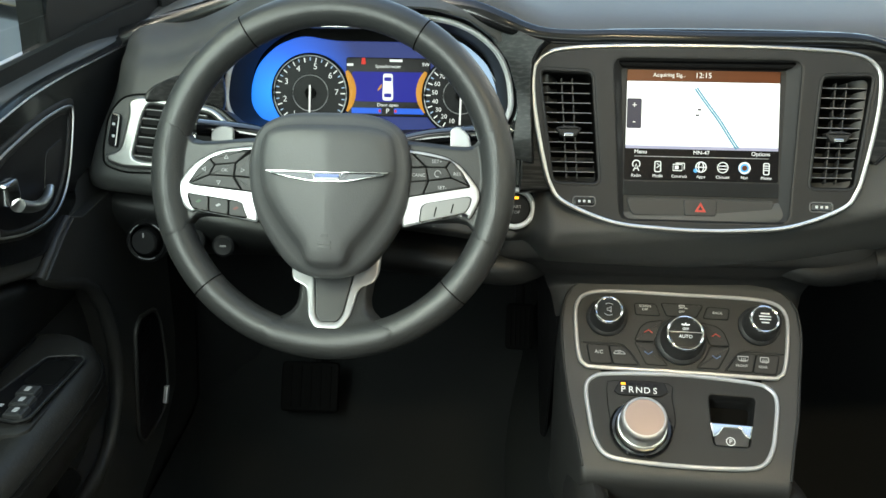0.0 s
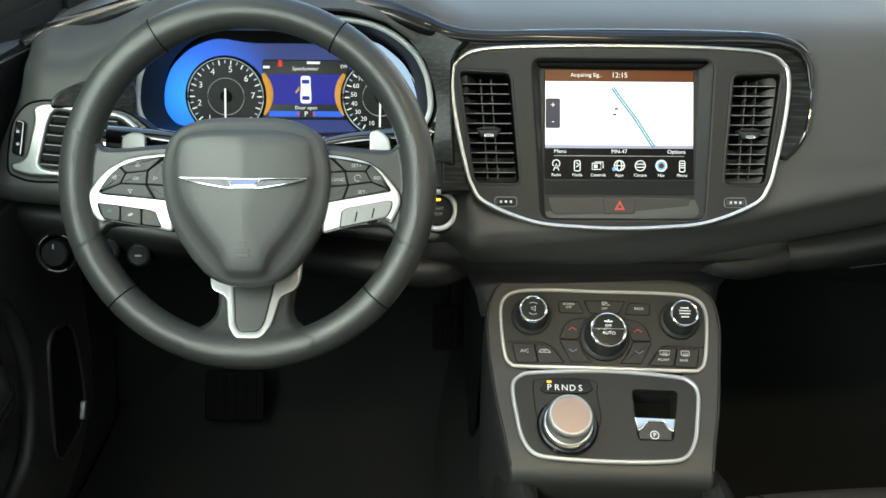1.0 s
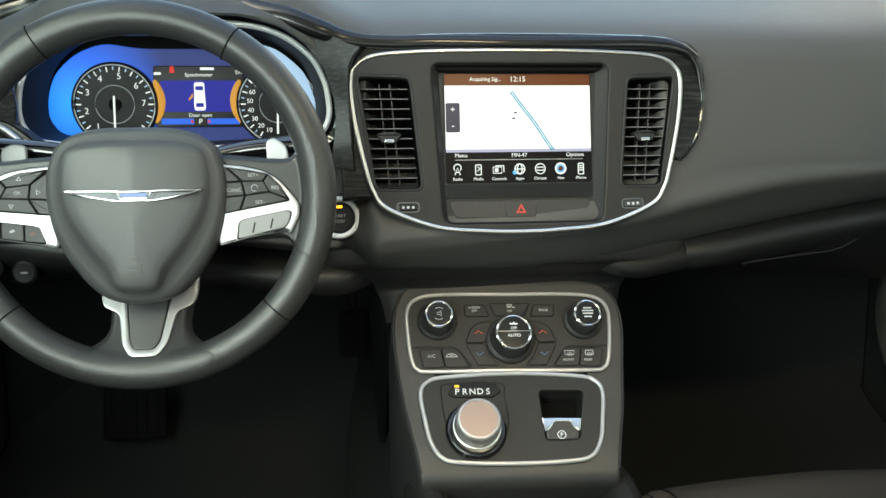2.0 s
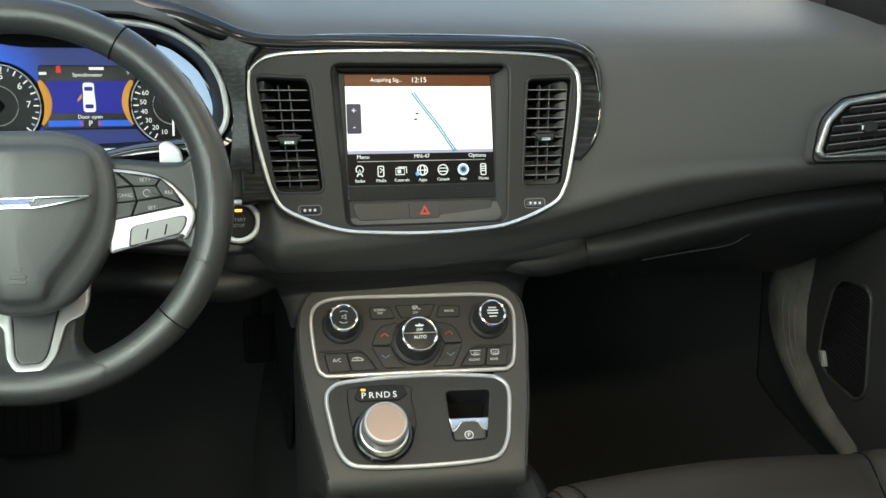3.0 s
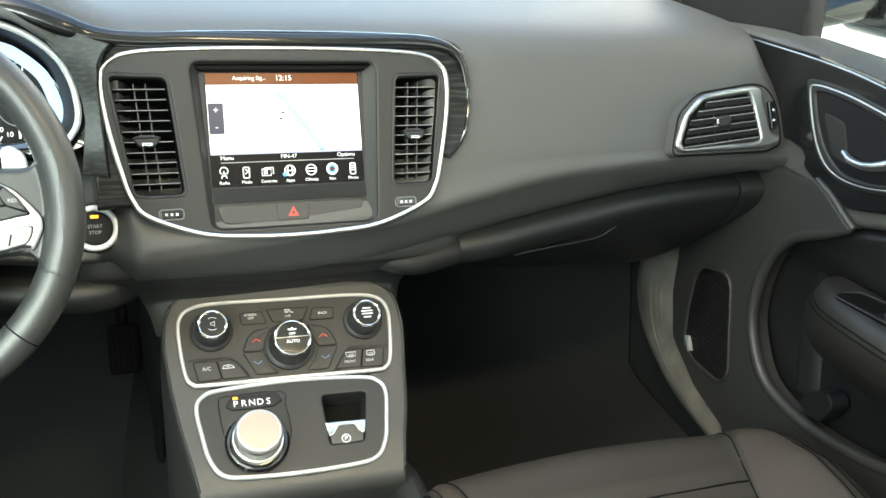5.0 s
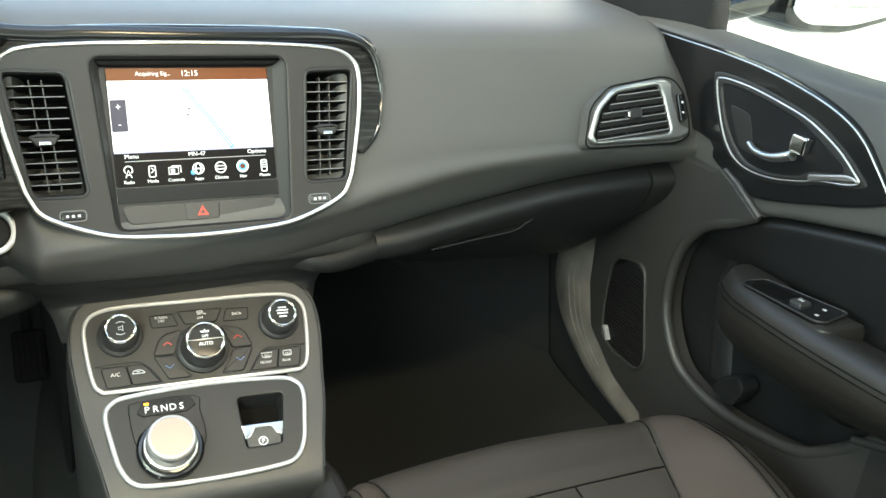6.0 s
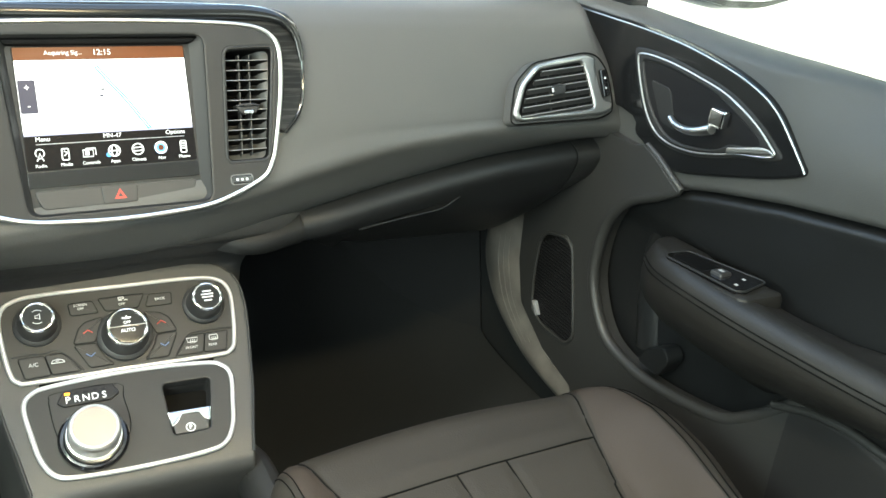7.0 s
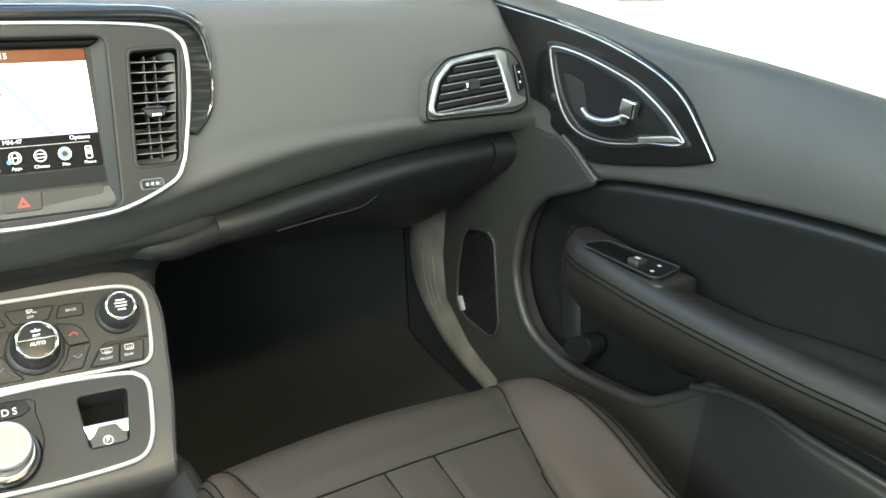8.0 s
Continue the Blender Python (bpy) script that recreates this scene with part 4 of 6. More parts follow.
def hub_bm():
    """Cushion with a lower border and a raised V-shaped field."""
    bm = bmesh.new()
    hubi = [(p.x, p.y) for p in curve([(u, v, 0) for u, v in mirrored(HUBI)], 5, True)]
    k = len(hubo)
    rows = []
    for mix, f, w in ((0, 0.93, -0.040), (0, 1.0, -0.010), (0, 1.0, 0.006), (0.06, 1, 0.0135), (0.2, 1, 0.0185), (0.45, 1, 0.0205), (0.75, 1, 0.0215), (0.9, 1, 0.0245), (1, 0.98, 0.0280), (1, 0.92, 0.0298), (1, 0.75, 0.0305), (1, 0.5, 0.0312), (1, 0.25, 0.0316)):
        row = []
        for (u, v), (x, y) in zip(hubo, hubi):
            p, q = u + (x - u) * mix, v + (y - v) * mix
            p, q = p * f, -0.012 + (q + 0.012) * f
            row.append(bm.verts.new(WHEEL(p, q, w + (0.0042 * max(0, 1 - abs(p) / 0.055) if mix == 1 else 0))))
        rows.append(row)
    for r0, r1 in zip(rows, rows[1:]):
        for i in range(k):
            bm.faces.new((r0[i - 1], r0[i], r1[i], r1[i - 1]))
    mid_v = bm.verts.new(WHEEL(0, -0.012, 0.0362))
    for i in range(k):
        bm.faces.new((rows[-1][i - 1], rows[-1][i], mid_v))
    return bm


hub = part("airbag_cover", hub_bm(), HUB, wheel, "grained black airbag cover", angle=60)
for s in (-1, 1):
    x = 0.002
    wing = [(x + s * 0.010, 0.0035), (x + s * 0.020, 0.0039), (x + s * 0.0575, 0.0041), (x + s * 0.052, 0.0017), (x + s * 0.030, -0.0023), (x + s * 0.016, -0.0045), (x + s * 0.009, -0.0047)]
    part("emblem_wing", slab(WHEEL, wing, 0.024, 0.0368, 0.001), EMBLEM, hub, "grey metal emblem wing", smooth=False)
    part("emblem_edge", ribbon([WHEEL(u, v, 0.0369) for u, v in wing], 0.00055, True, n=6), CHROME, hub, "bright chrome edge")
    part("emblem_shadow", slab(WHEEL, [(x + s * 0.008, 0.0045), (x + s * 0.020, 0.0048), (x + s * 0.0595, 0.0050), (x + s * 0.0525, 0.0009), (x + s * 0.030, -0.0033), (x + s * 0.016, -0.0055), (x + s * 0.008, -0.0056)], 0.024, 0.0358, 0.0005), GLOSS, hub)
for s in (-1, 1):
    part("emblem_line", ribbon([WHEEL(0.002 + s * u, v, 0.0372) for u, v in ((0.012, 0.0023), (0.022, 0.0027), (0.050, 0.0028))], 0.0004, n=6), GLOSS, hub)
    part("emblem_line", ribbon([WHEEL(0.002 + s * u, v, 0.0376) for u, v in ((0.020, 0.0023), (0.0165, -0.0008), (0.010, -0.0031))], 0.0004, n=6), GLOSS, hub)
part("emblem_bar", slab(WHEEL, rounded([(-0.013, 0.0033), (0.017, 0.0033), (0.012, -0.0045), (-0.008, -0.0045)], 0.002), 0.024, 0.0374, 0.001), GLOSS, hub)
part("emblem_edge", ribbon([WHEEL(u, v, 0.0375) for u, v in rounded([(-0.013, 0.0033), (0.017, 0.0033), (0.012, -0.0045), (-0.008, -0.0045)], 0.002)], 0.0006, True, n=6), CHROME, hub, "bright chrome edge")
part("emblem_field", slab(WHEEL, quad(0.002, 0.0003, 0.0225, 0.0030, 0.001), 0.0335, 0.0380, 0.0003), ENAMEL, hub, "blue emblem field")
for v, w in ((-0.056, 0.007), (-0.0625, 0.013), (-0.067, 0.013)):
    part("embossed_mark", slab(WHEEL, quad(0, v, w, 0.003, 0.001), 0.028, 0.0354, 0.0003), LEATHER, hub)

def web_skin(s, base):
    """Leather web of a side spoke, flowing up onto the rim."""
    top = ([0.060, 0.0935, 0.1153, 0.130, 0.1372, 0.1432, 0.148, 0.157], [0.039, 0.036, 0.0335, 0.0330, 0.0345, 0.0410, 0.050, 0.054])
    low = ([0.060, 0.085, 0.100, 0.125, 0.133, 0.138, 0.144, 0.157], [-0.048, -0.0445, -0.0425, -0.0415, -0.0435, -0.049, -0.061, -0.066])

    def skin(u, t):
        hi, lo = float(np.interp(u, *top)), float(np.interp(u, *low))
        v = (hi + lo) / 2 + t * (hi - lo) / 2
        off = (math.hypot(u, v) - RIM) / RR
        rim_w = RR * 1.08 * math.sqrt(max(0.0, 1 - off * off)) + 0.0003 if off > -1 else -0.004
        soft = 0.5 * (base + rim_w + math.sqrt((base - rim_w) ** 2 + 0.005 ** 2)) - 0.0006
        if off > -0.1:
            soft = rim_w + 0.0002
        edge = max(0.0, (abs(t) - 0.86) / 0.14) ** 2
        return WHEEL(s * u, v, soft - (0.012 * edge if off < -0.75 else 0.004 * edge))

    return skin


LEFT_TRIM = [(-0.070, 0.0288), (-0.0975, 0.0259), (-0.1139, 0.0224), (-0.1302, 0.0136), (-0.1411, 0.0032), (-0.1494, -0.0094), (-0.1505, -0.0175), (-0.1467, -0.0283), (-0.1413, -0.0353), (-0.1358, -0.0379), (-0.1330, -0.0360), (-0.0839, -0.0438), (-0.070, -0.0468)]
RIGHT_TRIM = [(0.070, 0.0286), (0.0921, 0.0261), (0.1111, 0.0221), (0.1247, 0.0147), (0.1356, 0.0025), (0.1439, -0.0082), (0.1451, -0.0179), (0.1414, -0.0271), (0.1372, -0.0353), (0.1345, -0.0375), (0.1318, -0.0340), (0.0863, -0.0436), (0.070, -0.0480)]
LEFT_UPPER = [(-0.0690, 0.0262), (-0.103, 0.022), (-0.1193, 0.0154), (-0.1302, 0.0055), (-0.1401, -0.0092), (-0.1346, -0.0113), (-0.0690, -0.0176)]
RIGHT_UPPER = [(0.0700, 0.0262), (0.0976, 0.0224), (0.1165, 0.0184), (0.1275, 0.0078), (0.1357, -0.0056), (0.1347, -0.0072), (0.0700, -0.0190)]
LEFT_LOWER = [(-0.1412, -0.0185), (-0.0894, -0.0254), (-0.0856, -0.0302), (-0.0801, -0.0415), (-0.0839, -0.0424), (-0.1347, -0.0345), (-0.1385, -0.0293)]
RIGHT_LOWER = [(0.0883, -0.0262), (0.0926, -0.0229), (0.1332, -0.0153), (0.1375, -0.0169), (0.136, -0.0245), (0.1317, -0.0315), (0.0863, -0.0420)]
LEFT_KEYS = [[(-0.0774, 0.0249), (-0.103, 0.0215), (-0.1187, 0.0152), (-0.1132, 0.0089), (-0.0926, 0.0113)],
             [(-0.1187, 0.0148), (-0.1132, 0.0089), (-0.1187, -0.0009), (-0.1388, -0.0094), (-0.1302, 0.0050)],
             [(-0.1132, 0.0089), (-0.0926, 0.0113), (-0.0942, -0.0017), (-0.1187, -0.0009)],
             [(-0.0730, 0.0252), (-0.0926, 0.0113), (-0.0942, -0.0017), (-0.0720, -0.0030)],
             [(-0.1187, -0.0009), (-0.0942, -0.0017), (-0.0861, -0.0151), (-0.1346, -0.0108), (-0.1390, -0.0095)],
             [(-0.0942, -0.0017), (-0.0720, -0.0030), (-0.0720, -0.0168), (-0.0861, -0.0151)]]
RIGHT_KEYS = [[(0.0790, 0.0252), (0.0976, 0.0220), (0.1163, 0.0181), (0.1119, 0.0118), (0.0930, 0.0118)],
              [(0.0740, 0.0252), (0.0775, 0.0252), (0.0920, 0.0117), (0.0740, 0.0105)],
              [(0.0740, 0.0105), (0.0924, 0.0115), (0.0953, -0.0013), (0.0740, -0.0028)],
              [(0.0924, 0.0115), (0.1119, 0.0118), (0.1174, 0.0022), (0.0953, -0.0013)],
              [(0.1166, 0.0180), (0.1270, 0.0078), (0.1350, -0.0052), (0.1174, 0.0018), (0.1119, 0.0118)],
              [(0.0953, -0.0013), (0.1174, 0.0016), (0.1350, -0.0056), (0.1330, -0.0072), (0.0900, -0.0150)],
              [(0.0953, -0.0013), (0.0900, -0.0150), (0.0740, -0.0180), (0.0740, -0.0028)]]
WEB = steps(0.060, 0.126, 12) + steps(0.128, 0.160, 26)
for s, outline, upper, lower, keys in ((-1, LEFT_TRIM, LEFT_UPPER, LEFT_LOWER, LEFT_KEYS), (1, RIGHT_TRIM, RIGHT_UPPER, RIGHT_LOWER, RIGHT_KEYS)):
    part("spoke", sheet(web_skin(s, 0.0055), WEB, steps(-1, -0.86, 6) + steps(-0.8, 0.8, 24) + steps(0.86, 1, 6), 0.004), LEATHER, wheel, "leather web between rim and hub", angle=80)
    part("spoke_joint", slab(WHEEL, rounded(shrunk(outline, 1.012), 0.005), 0.0, 0.0075, 0.0006), DEEP, wheel)
    part("spoke_trim", slab(WHEEL, rounded(outline, 0.005), -0.004, 0.0092, 0.0025), SILVERPAINT, wheel, "silver painted spoke trim", angle=50)
    for bed in (upper, lower):
        part("button_bed", slab(WHEEL, rounded(bed, 0.003), 0.004, 0.0095, 0.0004), DEEP, wheel)
    for pts in keys:
        part("button", slab(WHEEL, rounded(shrunk(pts), 0.0014), 0.002, 0.0107, 0.0009), BUTTON, wheel)
slope = lambda u: (-0.0193 - (u + 0.1412) * 0.133, -0.0338 - (u + 0.1347) * 0.150)
for a, b in ((-0.1392, -0.1196), (-0.1184, -0.0998), (-0.0986, -0.0862)):
    part("button", slab(WHEEL, rounded([(a, slope(a)[0]), (b, slope(b)[0]), (b + (0.005 if b > -0.09 else 0), slope(b)[1]), (a + (0.0045 if a < -0.13 else 0), slope(a)[1])], 0.0022), 0.002, 0.0105, 0.0006), BUTTON, wheel)
rocker = part("rocker", slab(WHEEL, rounded(shrunk(RIGHT_LOWER, 0.955), 0.0030), 0.002, 0.0107, 0.0008), DULL, wheel, "dull silver volume rocker")
for a, b in (((0.1035, -0.0262), (0.1014, -0.0355)), ((0.1197, -0.0228), (0.1175, -0.0320))):
    part("slit", ribbon([WHEEL(*a, 0.0106), WHEEL(*b, 0.0106)], 0.0007, n=6), DEEP, rocker)
for u, v, mt in ((-0.1290, -0.0262, GREENP), (-0.1095, -0.0295, GREYPRINT), (-0.0920, -0.0322, DIMRED)):
    part("key_mark", slab(WHEEL, rounded([(u - 0.003, v - 0.0008), (u - 0.001, v - 0.0022), (u + 0.003, v - 0.0002), (u + 0.001, v + 0.0014)], 0.0008), 0.0100, 0.0107, 0.0002), mt, wheel)
for txt, u, v in (("SET+", 0.1030, 0.0172), ("SET-", 0.1085, -0.0078), ("RES", 0.1226, 0.0055), ("CANC", 0.0855, 0.0038)):
    words(txt, 0.0046, WHEEL.at(u, v, 0.0109), GREYPRINT, wheel)
words("OK", 0.0044, WHEEL.at(-0.1035, 0.0040, 0.0109), GREYPRINT, wheel)
part("cruise_mark", ribbon([WHEEL(0.104 + 0.003 * math.cos(a), 0.0055 + 0.003 * math.sin(a), 0.0109) for a in steps(0, 5.2, 14)], 0.0004, n=5), GREYPRINT, wheel)
for u, v, a in ((-0.1020, 0.0165, 90), (-0.1094, -0.0075, 270), (-0.1235, 0.0048, 180), (-0.0862, 0.0045, 0)):
    a = radians(a)
    tri_o = [(u + 0.0028 * math.cos(a + k * 2.0944), v + 0.0028 * math.sin(a + k * 2.0944)) for k in range(3)]
    part("arrow", slab(WHEEL, tri_o, 0.0100, 0.0110, 0.0002, [[(u + (x - u) * 0.55, v + (y - v) * 0.55) for x, y in tri_o]]), GREYPRINT, wheel, smooth=False)


class Dished(Plane):
    """The wheel's plane, sinking towards the column above the rim."""

    def __call__(self, u, v, w=0.0):
        q = min(1, max(0, (v + 0.150) / 0.062))
        return self.o + self.u * u + self.v * v + self.w * (w + 0.006 * (1 - q) - 0.040 * q)


DISH = Dished(WHEEL.o, WHEEL.u, WHEEL.v)


def spoke_skin(v, t):
    """Lower spoke: narrow under the hub, flaring into the rim, with rounded flanks."""
    h = float(np.interp(-v, [0.070, 0.090, 0.108, 0.122, 0.129, 0.134, 0.138, 0.141, 0.145, 0.158], [0.046, 0.042, 0.0385, 0.0375, 0.0390, 0.0425, 0.048, 0.056, 0.074, 0.070]))
    q = min(1, max(0, (v + 0.150) / 0.062))
    base = 0.0030 + 0.0025 * min(1, max(0, (-v - 0.126) / 0.018)) ** 1.4 + 0.006 * (1 - q) - 0.040 * q
    off = (math.hypot(h * t, v) - RIM) / RR
    rim_w = RR * 1.08 * math.sqrt(max(0.0, 1 - off * off)) + 0.0003 if off > -1 else -0.030
    soft = 0.5 * (base + rim_w + math.sqrt((base - rim_w) ** 2 + 0.004 ** 2)) - 0.0004
    if off > -0.1:
        soft = rim_w + 0.0002
    edge = max(0, (abs(t) - 0.80) / 0.20) ** 2
    return WHEEL(h * t, v, soft - (0.020 * edge if off < -0.75 else 0.004 * edge))


part("lower_spoke", sheet(spoke_skin, steps(-0.161, -0.070, 44), steps(-1, -0.8, 6) + steps(-0.7, 0.7, 8) + steps(0.8, 1, 6), 0.003), LEATHER, wheel, "black lower spoke flaring into the rim", angle=70)
vo = rounded([(-0.046, -0.070), (0.046, -0.070), (0.0440, -0.096), (0.041, -0.1035), (0.026, -0.110), (0.0205, -0.136), (0.012, -0.1470), (-0.012, -0.1470), (-0.0205, -0.136), (-0.026, -0.110), (-0.041, -0.1035), (-0.0440, -0.096)], 0.005)
vi = rounded([(-0.0235, -0.078), (0.0235, -0.078), (0.0140, -0.1345), (0.009, -0.1415), (-0.009, -0.1415), (-0.0140, -0.1345)], 0.005)
part("lower_trim", slab(DISH, vo, -0.002, 0.009, 0.002, [vi]), SILVERPAINT, wheel, "silver V-shaped lower trim", angle=50)
part("lower_insert", slab(DISH, [(u * 0.95, v * 0.995) for u, v in vi], 0.0, 0.0085, 0.0015), HUB, wheel)

column = thing("steering_column", (-0.391, 0.72, 0.70), "black steering column shroud with stalks and shift paddles", "steering column")
part("shroud", ribbon(curve([WHEEL(0, -0.005, -0.03), WHEEL(0, -0.008, -0.10), WHEEL(0, -0.01, -0.24)], 5), 0.055, n=24, normal=(1, 0, 0), flat=1.2), LOWER, column)
for s in (-1, 1):
    # left paddle takes the darker silver, its shade put into the colour
    part("paddle", slab(WHEEL, rounded([(0.113, 0.030), (0.113, 0.052), (0.121, 0.055), (0.132, 0.047), (0.135, 0.031)] if s > 0 else [(-0.131, 0.031), (-0.130, 0.046), (-0.120, 0.051), (-0.107, 0.049), (-0.107, 0.032)], 0.005), -0.033, -0.029, 0.0015), SILVERPAINT if s > 0 else DULL, column, "silver shift paddle")
    part("stalk", ribbon(curve([WHEEL(s * 0.03, 0.03, -0.06), WHEEL(s * 0.09, 0.045, -0.055), WHEEL(s * 0.150, 0.050, -0.05)], 5), 0.011, n=14, flat=0.8), GLOSS, column, "black control stalk")

# ---- console ----
console = thing("centre_console", (0, 0.4, 0.15), "black centre console with climate panel and rotary shifter", "console")


BODY = [(UPPER, 0.1165, -0.001, 0.085), (UPPER, 0.114, 0.0, 0.108), (UPPER, 0.108, 0.0, 0.123), (UPPER, 0.098, 0.0, 0.133), (UPPER, 0.082, 0.0, 0.140), (UPPER, 0.05, 0.0, 0.1425), (UPPER, 0.0, 0.0, 0.1375),
        (LOWERC, -0.03, 0.0, 0.130), (LOWERC, -0.07, 0.0, 0.121), (LOWERC, -0.106, 0.0, 0.114), (LOWERC, -0.116, -0.003, 0.1125), (LOWERC, -0.122, -0.014, 0.112), (LOWERC, -0.128, -0.10, 0.112)]


def console_skin(i, t):
    fr, v, w, h = BODY[i]
    x, h = -0.005, h + 0.002
    if abs(t) <= 1:
        edge = max(0, abs(t) * h - h + 0.004) / 0.004
        return fr(x + t * h, v, w - 0.0025 * edge * edge)
    d = abs(t) - 1
    if i < 4:
        return fr(x + math.copysign(h + 0.002, t), v, w - 0.004 - 0.05 * d)
    return fr(x + math.copysign(h + 0.0035 * min(1, d * 20) - 0.006 * d, t), v, w - 0.006) + Vector((0, 0.03 * d, -0.34 * d))


body_bm = sheet(lambda i, t: console_skin(i, t), list(range(13)), [-2, -1.6, -1.3, -1.1, -1.02] + steps(-1, -0.94, 4) + steps(-0.9, 0.9, 16) + steps(0.94, 1, 4) + [1.02, 1.1, 1.3, 1.6, 2], 0.003)
# open the body under the shifter plate, for the brake switch's well
inside = []
for f in body_bm.faces:
    d = f.calc_center_median() - LOWERC.o
    if abs(d.dot(LOWERC.u) + 0.0075) < 0.088 and -0.084 < d.dot(LOWERC.v) < 0.0 and abs(d.dot(LOWERC.w)) < 0.02:
        inside.append(f)
bmesh.ops.delete(body_bm, geom=inside, context="FACES")
part("body", body_bm, CONSOLE, console, "grained black console body", angle=50)


NECK = curve([(0.7000, 0.5750, 0.1455), (0.7120, 0.5980, 0.1515), (0.7220, 0.6092, 0.1570), (0.7160, 0.6274, 0.1649), (0.7080, 0.6375, 0.1796), (0.6990, 0.6536, 0.2078), (0.6940, 0.6620, 0.2235), (0.7020, 0.6900, 0.2235)], 4)
NECK_BACK = [0.10, 0.10, 0.12, 0.14, 0.15, 0.15, 0.15, 0.15]
NECK_FALL = [-0.30, -0.28, -0.20, -0.08, 0.0, 0.02, 0.02, 0.02]


def neck_skin(j, t):
    """Flared collar between the console and the dash."""
    y, z, h = NECK[j]
    e = abs(t) ** 14
    return Vector((-0.003 + t * h, y + 0.010 * e + 0.004 * abs(t) ** 2, z - 0.008 * e))


def cheek_skin(s, j, q):
    k = j / 4
    return neck_skin(j, s) + Vector((0, q * float(np.interp(k, range(8), NECK_BACK)), q * float(np.interp(k, range(8), NECK_FALL))))


rim_l = [BODY[k][0](-0.005 + (BODY[k][3] + 0.002) * 0.985, BODY[k][1] * 0.995, BODY[k][2] + 0.0002) for k in range(1, 10)]
rim_r = [BODY[k][0](-0.005 - (BODY[k][3] + 0.002) * 0.985, BODY[k][1] * 0.995, BODY[k][2] + 0.0002) for k in range(1, 10)]
for rim in (rim_l, rim_r):
    part("edge_bead", ribbon(curve(rim[2:], 5), 0.0015, n=8), SATIN, console, "slim raised edge")
part("neck", sheet(neck_skin, list(range(29)), steps(-1, 1, 50), 0.003), SATIN, console, "flared black collar under the dash", angle=60)
for s in (-1, 1):
    part("cheek", sheet(lambda j, q: cheek_skin(s, j, q), list(range(29)), steps(0, 1, 8), 0.003), SLAT, console, angle=60)
KT = [(0, 0.0965), (0.075, 0.0965), (0.108, 0.092), (0.1215, 0.077), (0.1215, 0.045), (0.117, 0.012), (0.110, 0.001), (0.095, -0.0015), (0, -0.001)]
kt = [(p.x, p.y) for p in curve([(u * 1.028 - 0.0050, v, 0) for u, v in mirrored(KT)], 5, True)]
part("climate_plate", slab(UPPER, kt, -0.01, 0.004, 0.002), SATIN, console, "satin black climate control plate")
part("climate_surround", ribbon([UPPER(u, v, 0.0035) for u, v in kt], 0.0025, True, normal=UPPER.w), SILVERPAINT, console, "silver trim ring")
LT = [(0, 0.0135), (0.080, 0.0095), (0.102, 0.003), (0.1095, -0.012), (0.105, -0.045), (0.099, -0.072), (0.086, -0.091), (0.060, -0.0965), (0, -0.0985)]
ltn = [(p.x, p.y) for p in curve([(u - 0.0075, v, 0) for u, v in mirrored(LT)], 5, True)]
recess = rounded([(0.0249, -0.0086), (0.0782, -0.0092), (0.0675, -0.0706), (0.0270, -0.0711)], 0.006)
part("shifter_plate", slab(LOWERC, ltn, -0.008, 0.004, 0.002, [recess]), SATIN, console, "satin black shifter plate", angle=30)
part("shifter_surround", ribbon([LOWERC(u, v, 0.0035) for u, v in ltn], 0.0027, True, normal=LOWERC.w), SILVERPAINT, console, "silver trim ring")


def knob(name, fr, base, cap, h, label, top):
    k = part(name, lathe(fr, [(base, 0.0), (base, 0.004), (base * 0.93, 0.006), (base * 0.86, 0.007), (base * 0.80, h * 0.8), (cap * 1.02, h), (cap * 0.9, h + 0.001), (0, h + 0.001)], 44), BUTTON, console, label)
    part("collar", ribbon([fr(cap * math.cos(a), cap * math.sin(a), h) for a in steps(0, 2 * math.pi, 44)[:-1]], 0.0018, True), CHROME, k, "bright chrome collar")
    part("cap", lathe(fr, [(cap * 0.95, h), (cap * 0.9, h + 0.0016), (0, h + 0.002)], 40), top, k)
    return k


for s in (-1, 1):
    fr = UPPER.at(s * 0.0904 - 0.0029, 0.0620, 0.004)
    k = knob("rotary_knob", fr, 0.0245, 0.0155, 0.028, "black rotary knob with chrome collar", GLOSS)
    if s < 0:
        speaker = [(-0.0022, 0.0014), (0.0004, 0.0014), (0.0024, 0.0034), (0.0024, -0.0034), (0.0004, -0.0014), (-0.0022, -0.0014)]
        part("speaker_mark", ribbon([fr(u, v, 0.0302) for u, v in speaker], 0.0004, True, n=5), PRINT, k)
        for a0 in (0.9, 4.0):
            part("arc_mark", ribbon([fr(0.0075 * math.cos(a), 0.0075 * math.sin(a), 0.0302) for a in steps(a0, a0 + 1.3, 8)], 0.0004, n=5), PRINT, k)
    else:
        for v, w in ((0.0060, 0.010), (0.0025, 0.014), (-0.0010, 0.013), (-0.0050, 0.009)):
            part("mark", slab(fr.at(0, v, 0.0300), quad(0, 0, w, 0.0018), 0, 0.0003, 0.0001), PRINT, k)
fr = UPPER.at(-0.0046, 0.0374, 0.004)
k = knob("rotary_knob", fr, 0.0300, 0.0203, 0.031, "large black climate knob with chrome collar", GLOSS)
part("divider", ribbon([fr(-0.0196, 0.001, 0.0332), fr(0.0196, 0.001, 0.0332)], 0.0009, n=6), CHROME, k)
words("AUTO", 0.0056, fr.at(0, -0.0045, 0.0334), SCREENTEXT, k)
words("OFF", 0.0044, fr.at(0, 0.0046, 0.0334), SCREENTEXT, k)
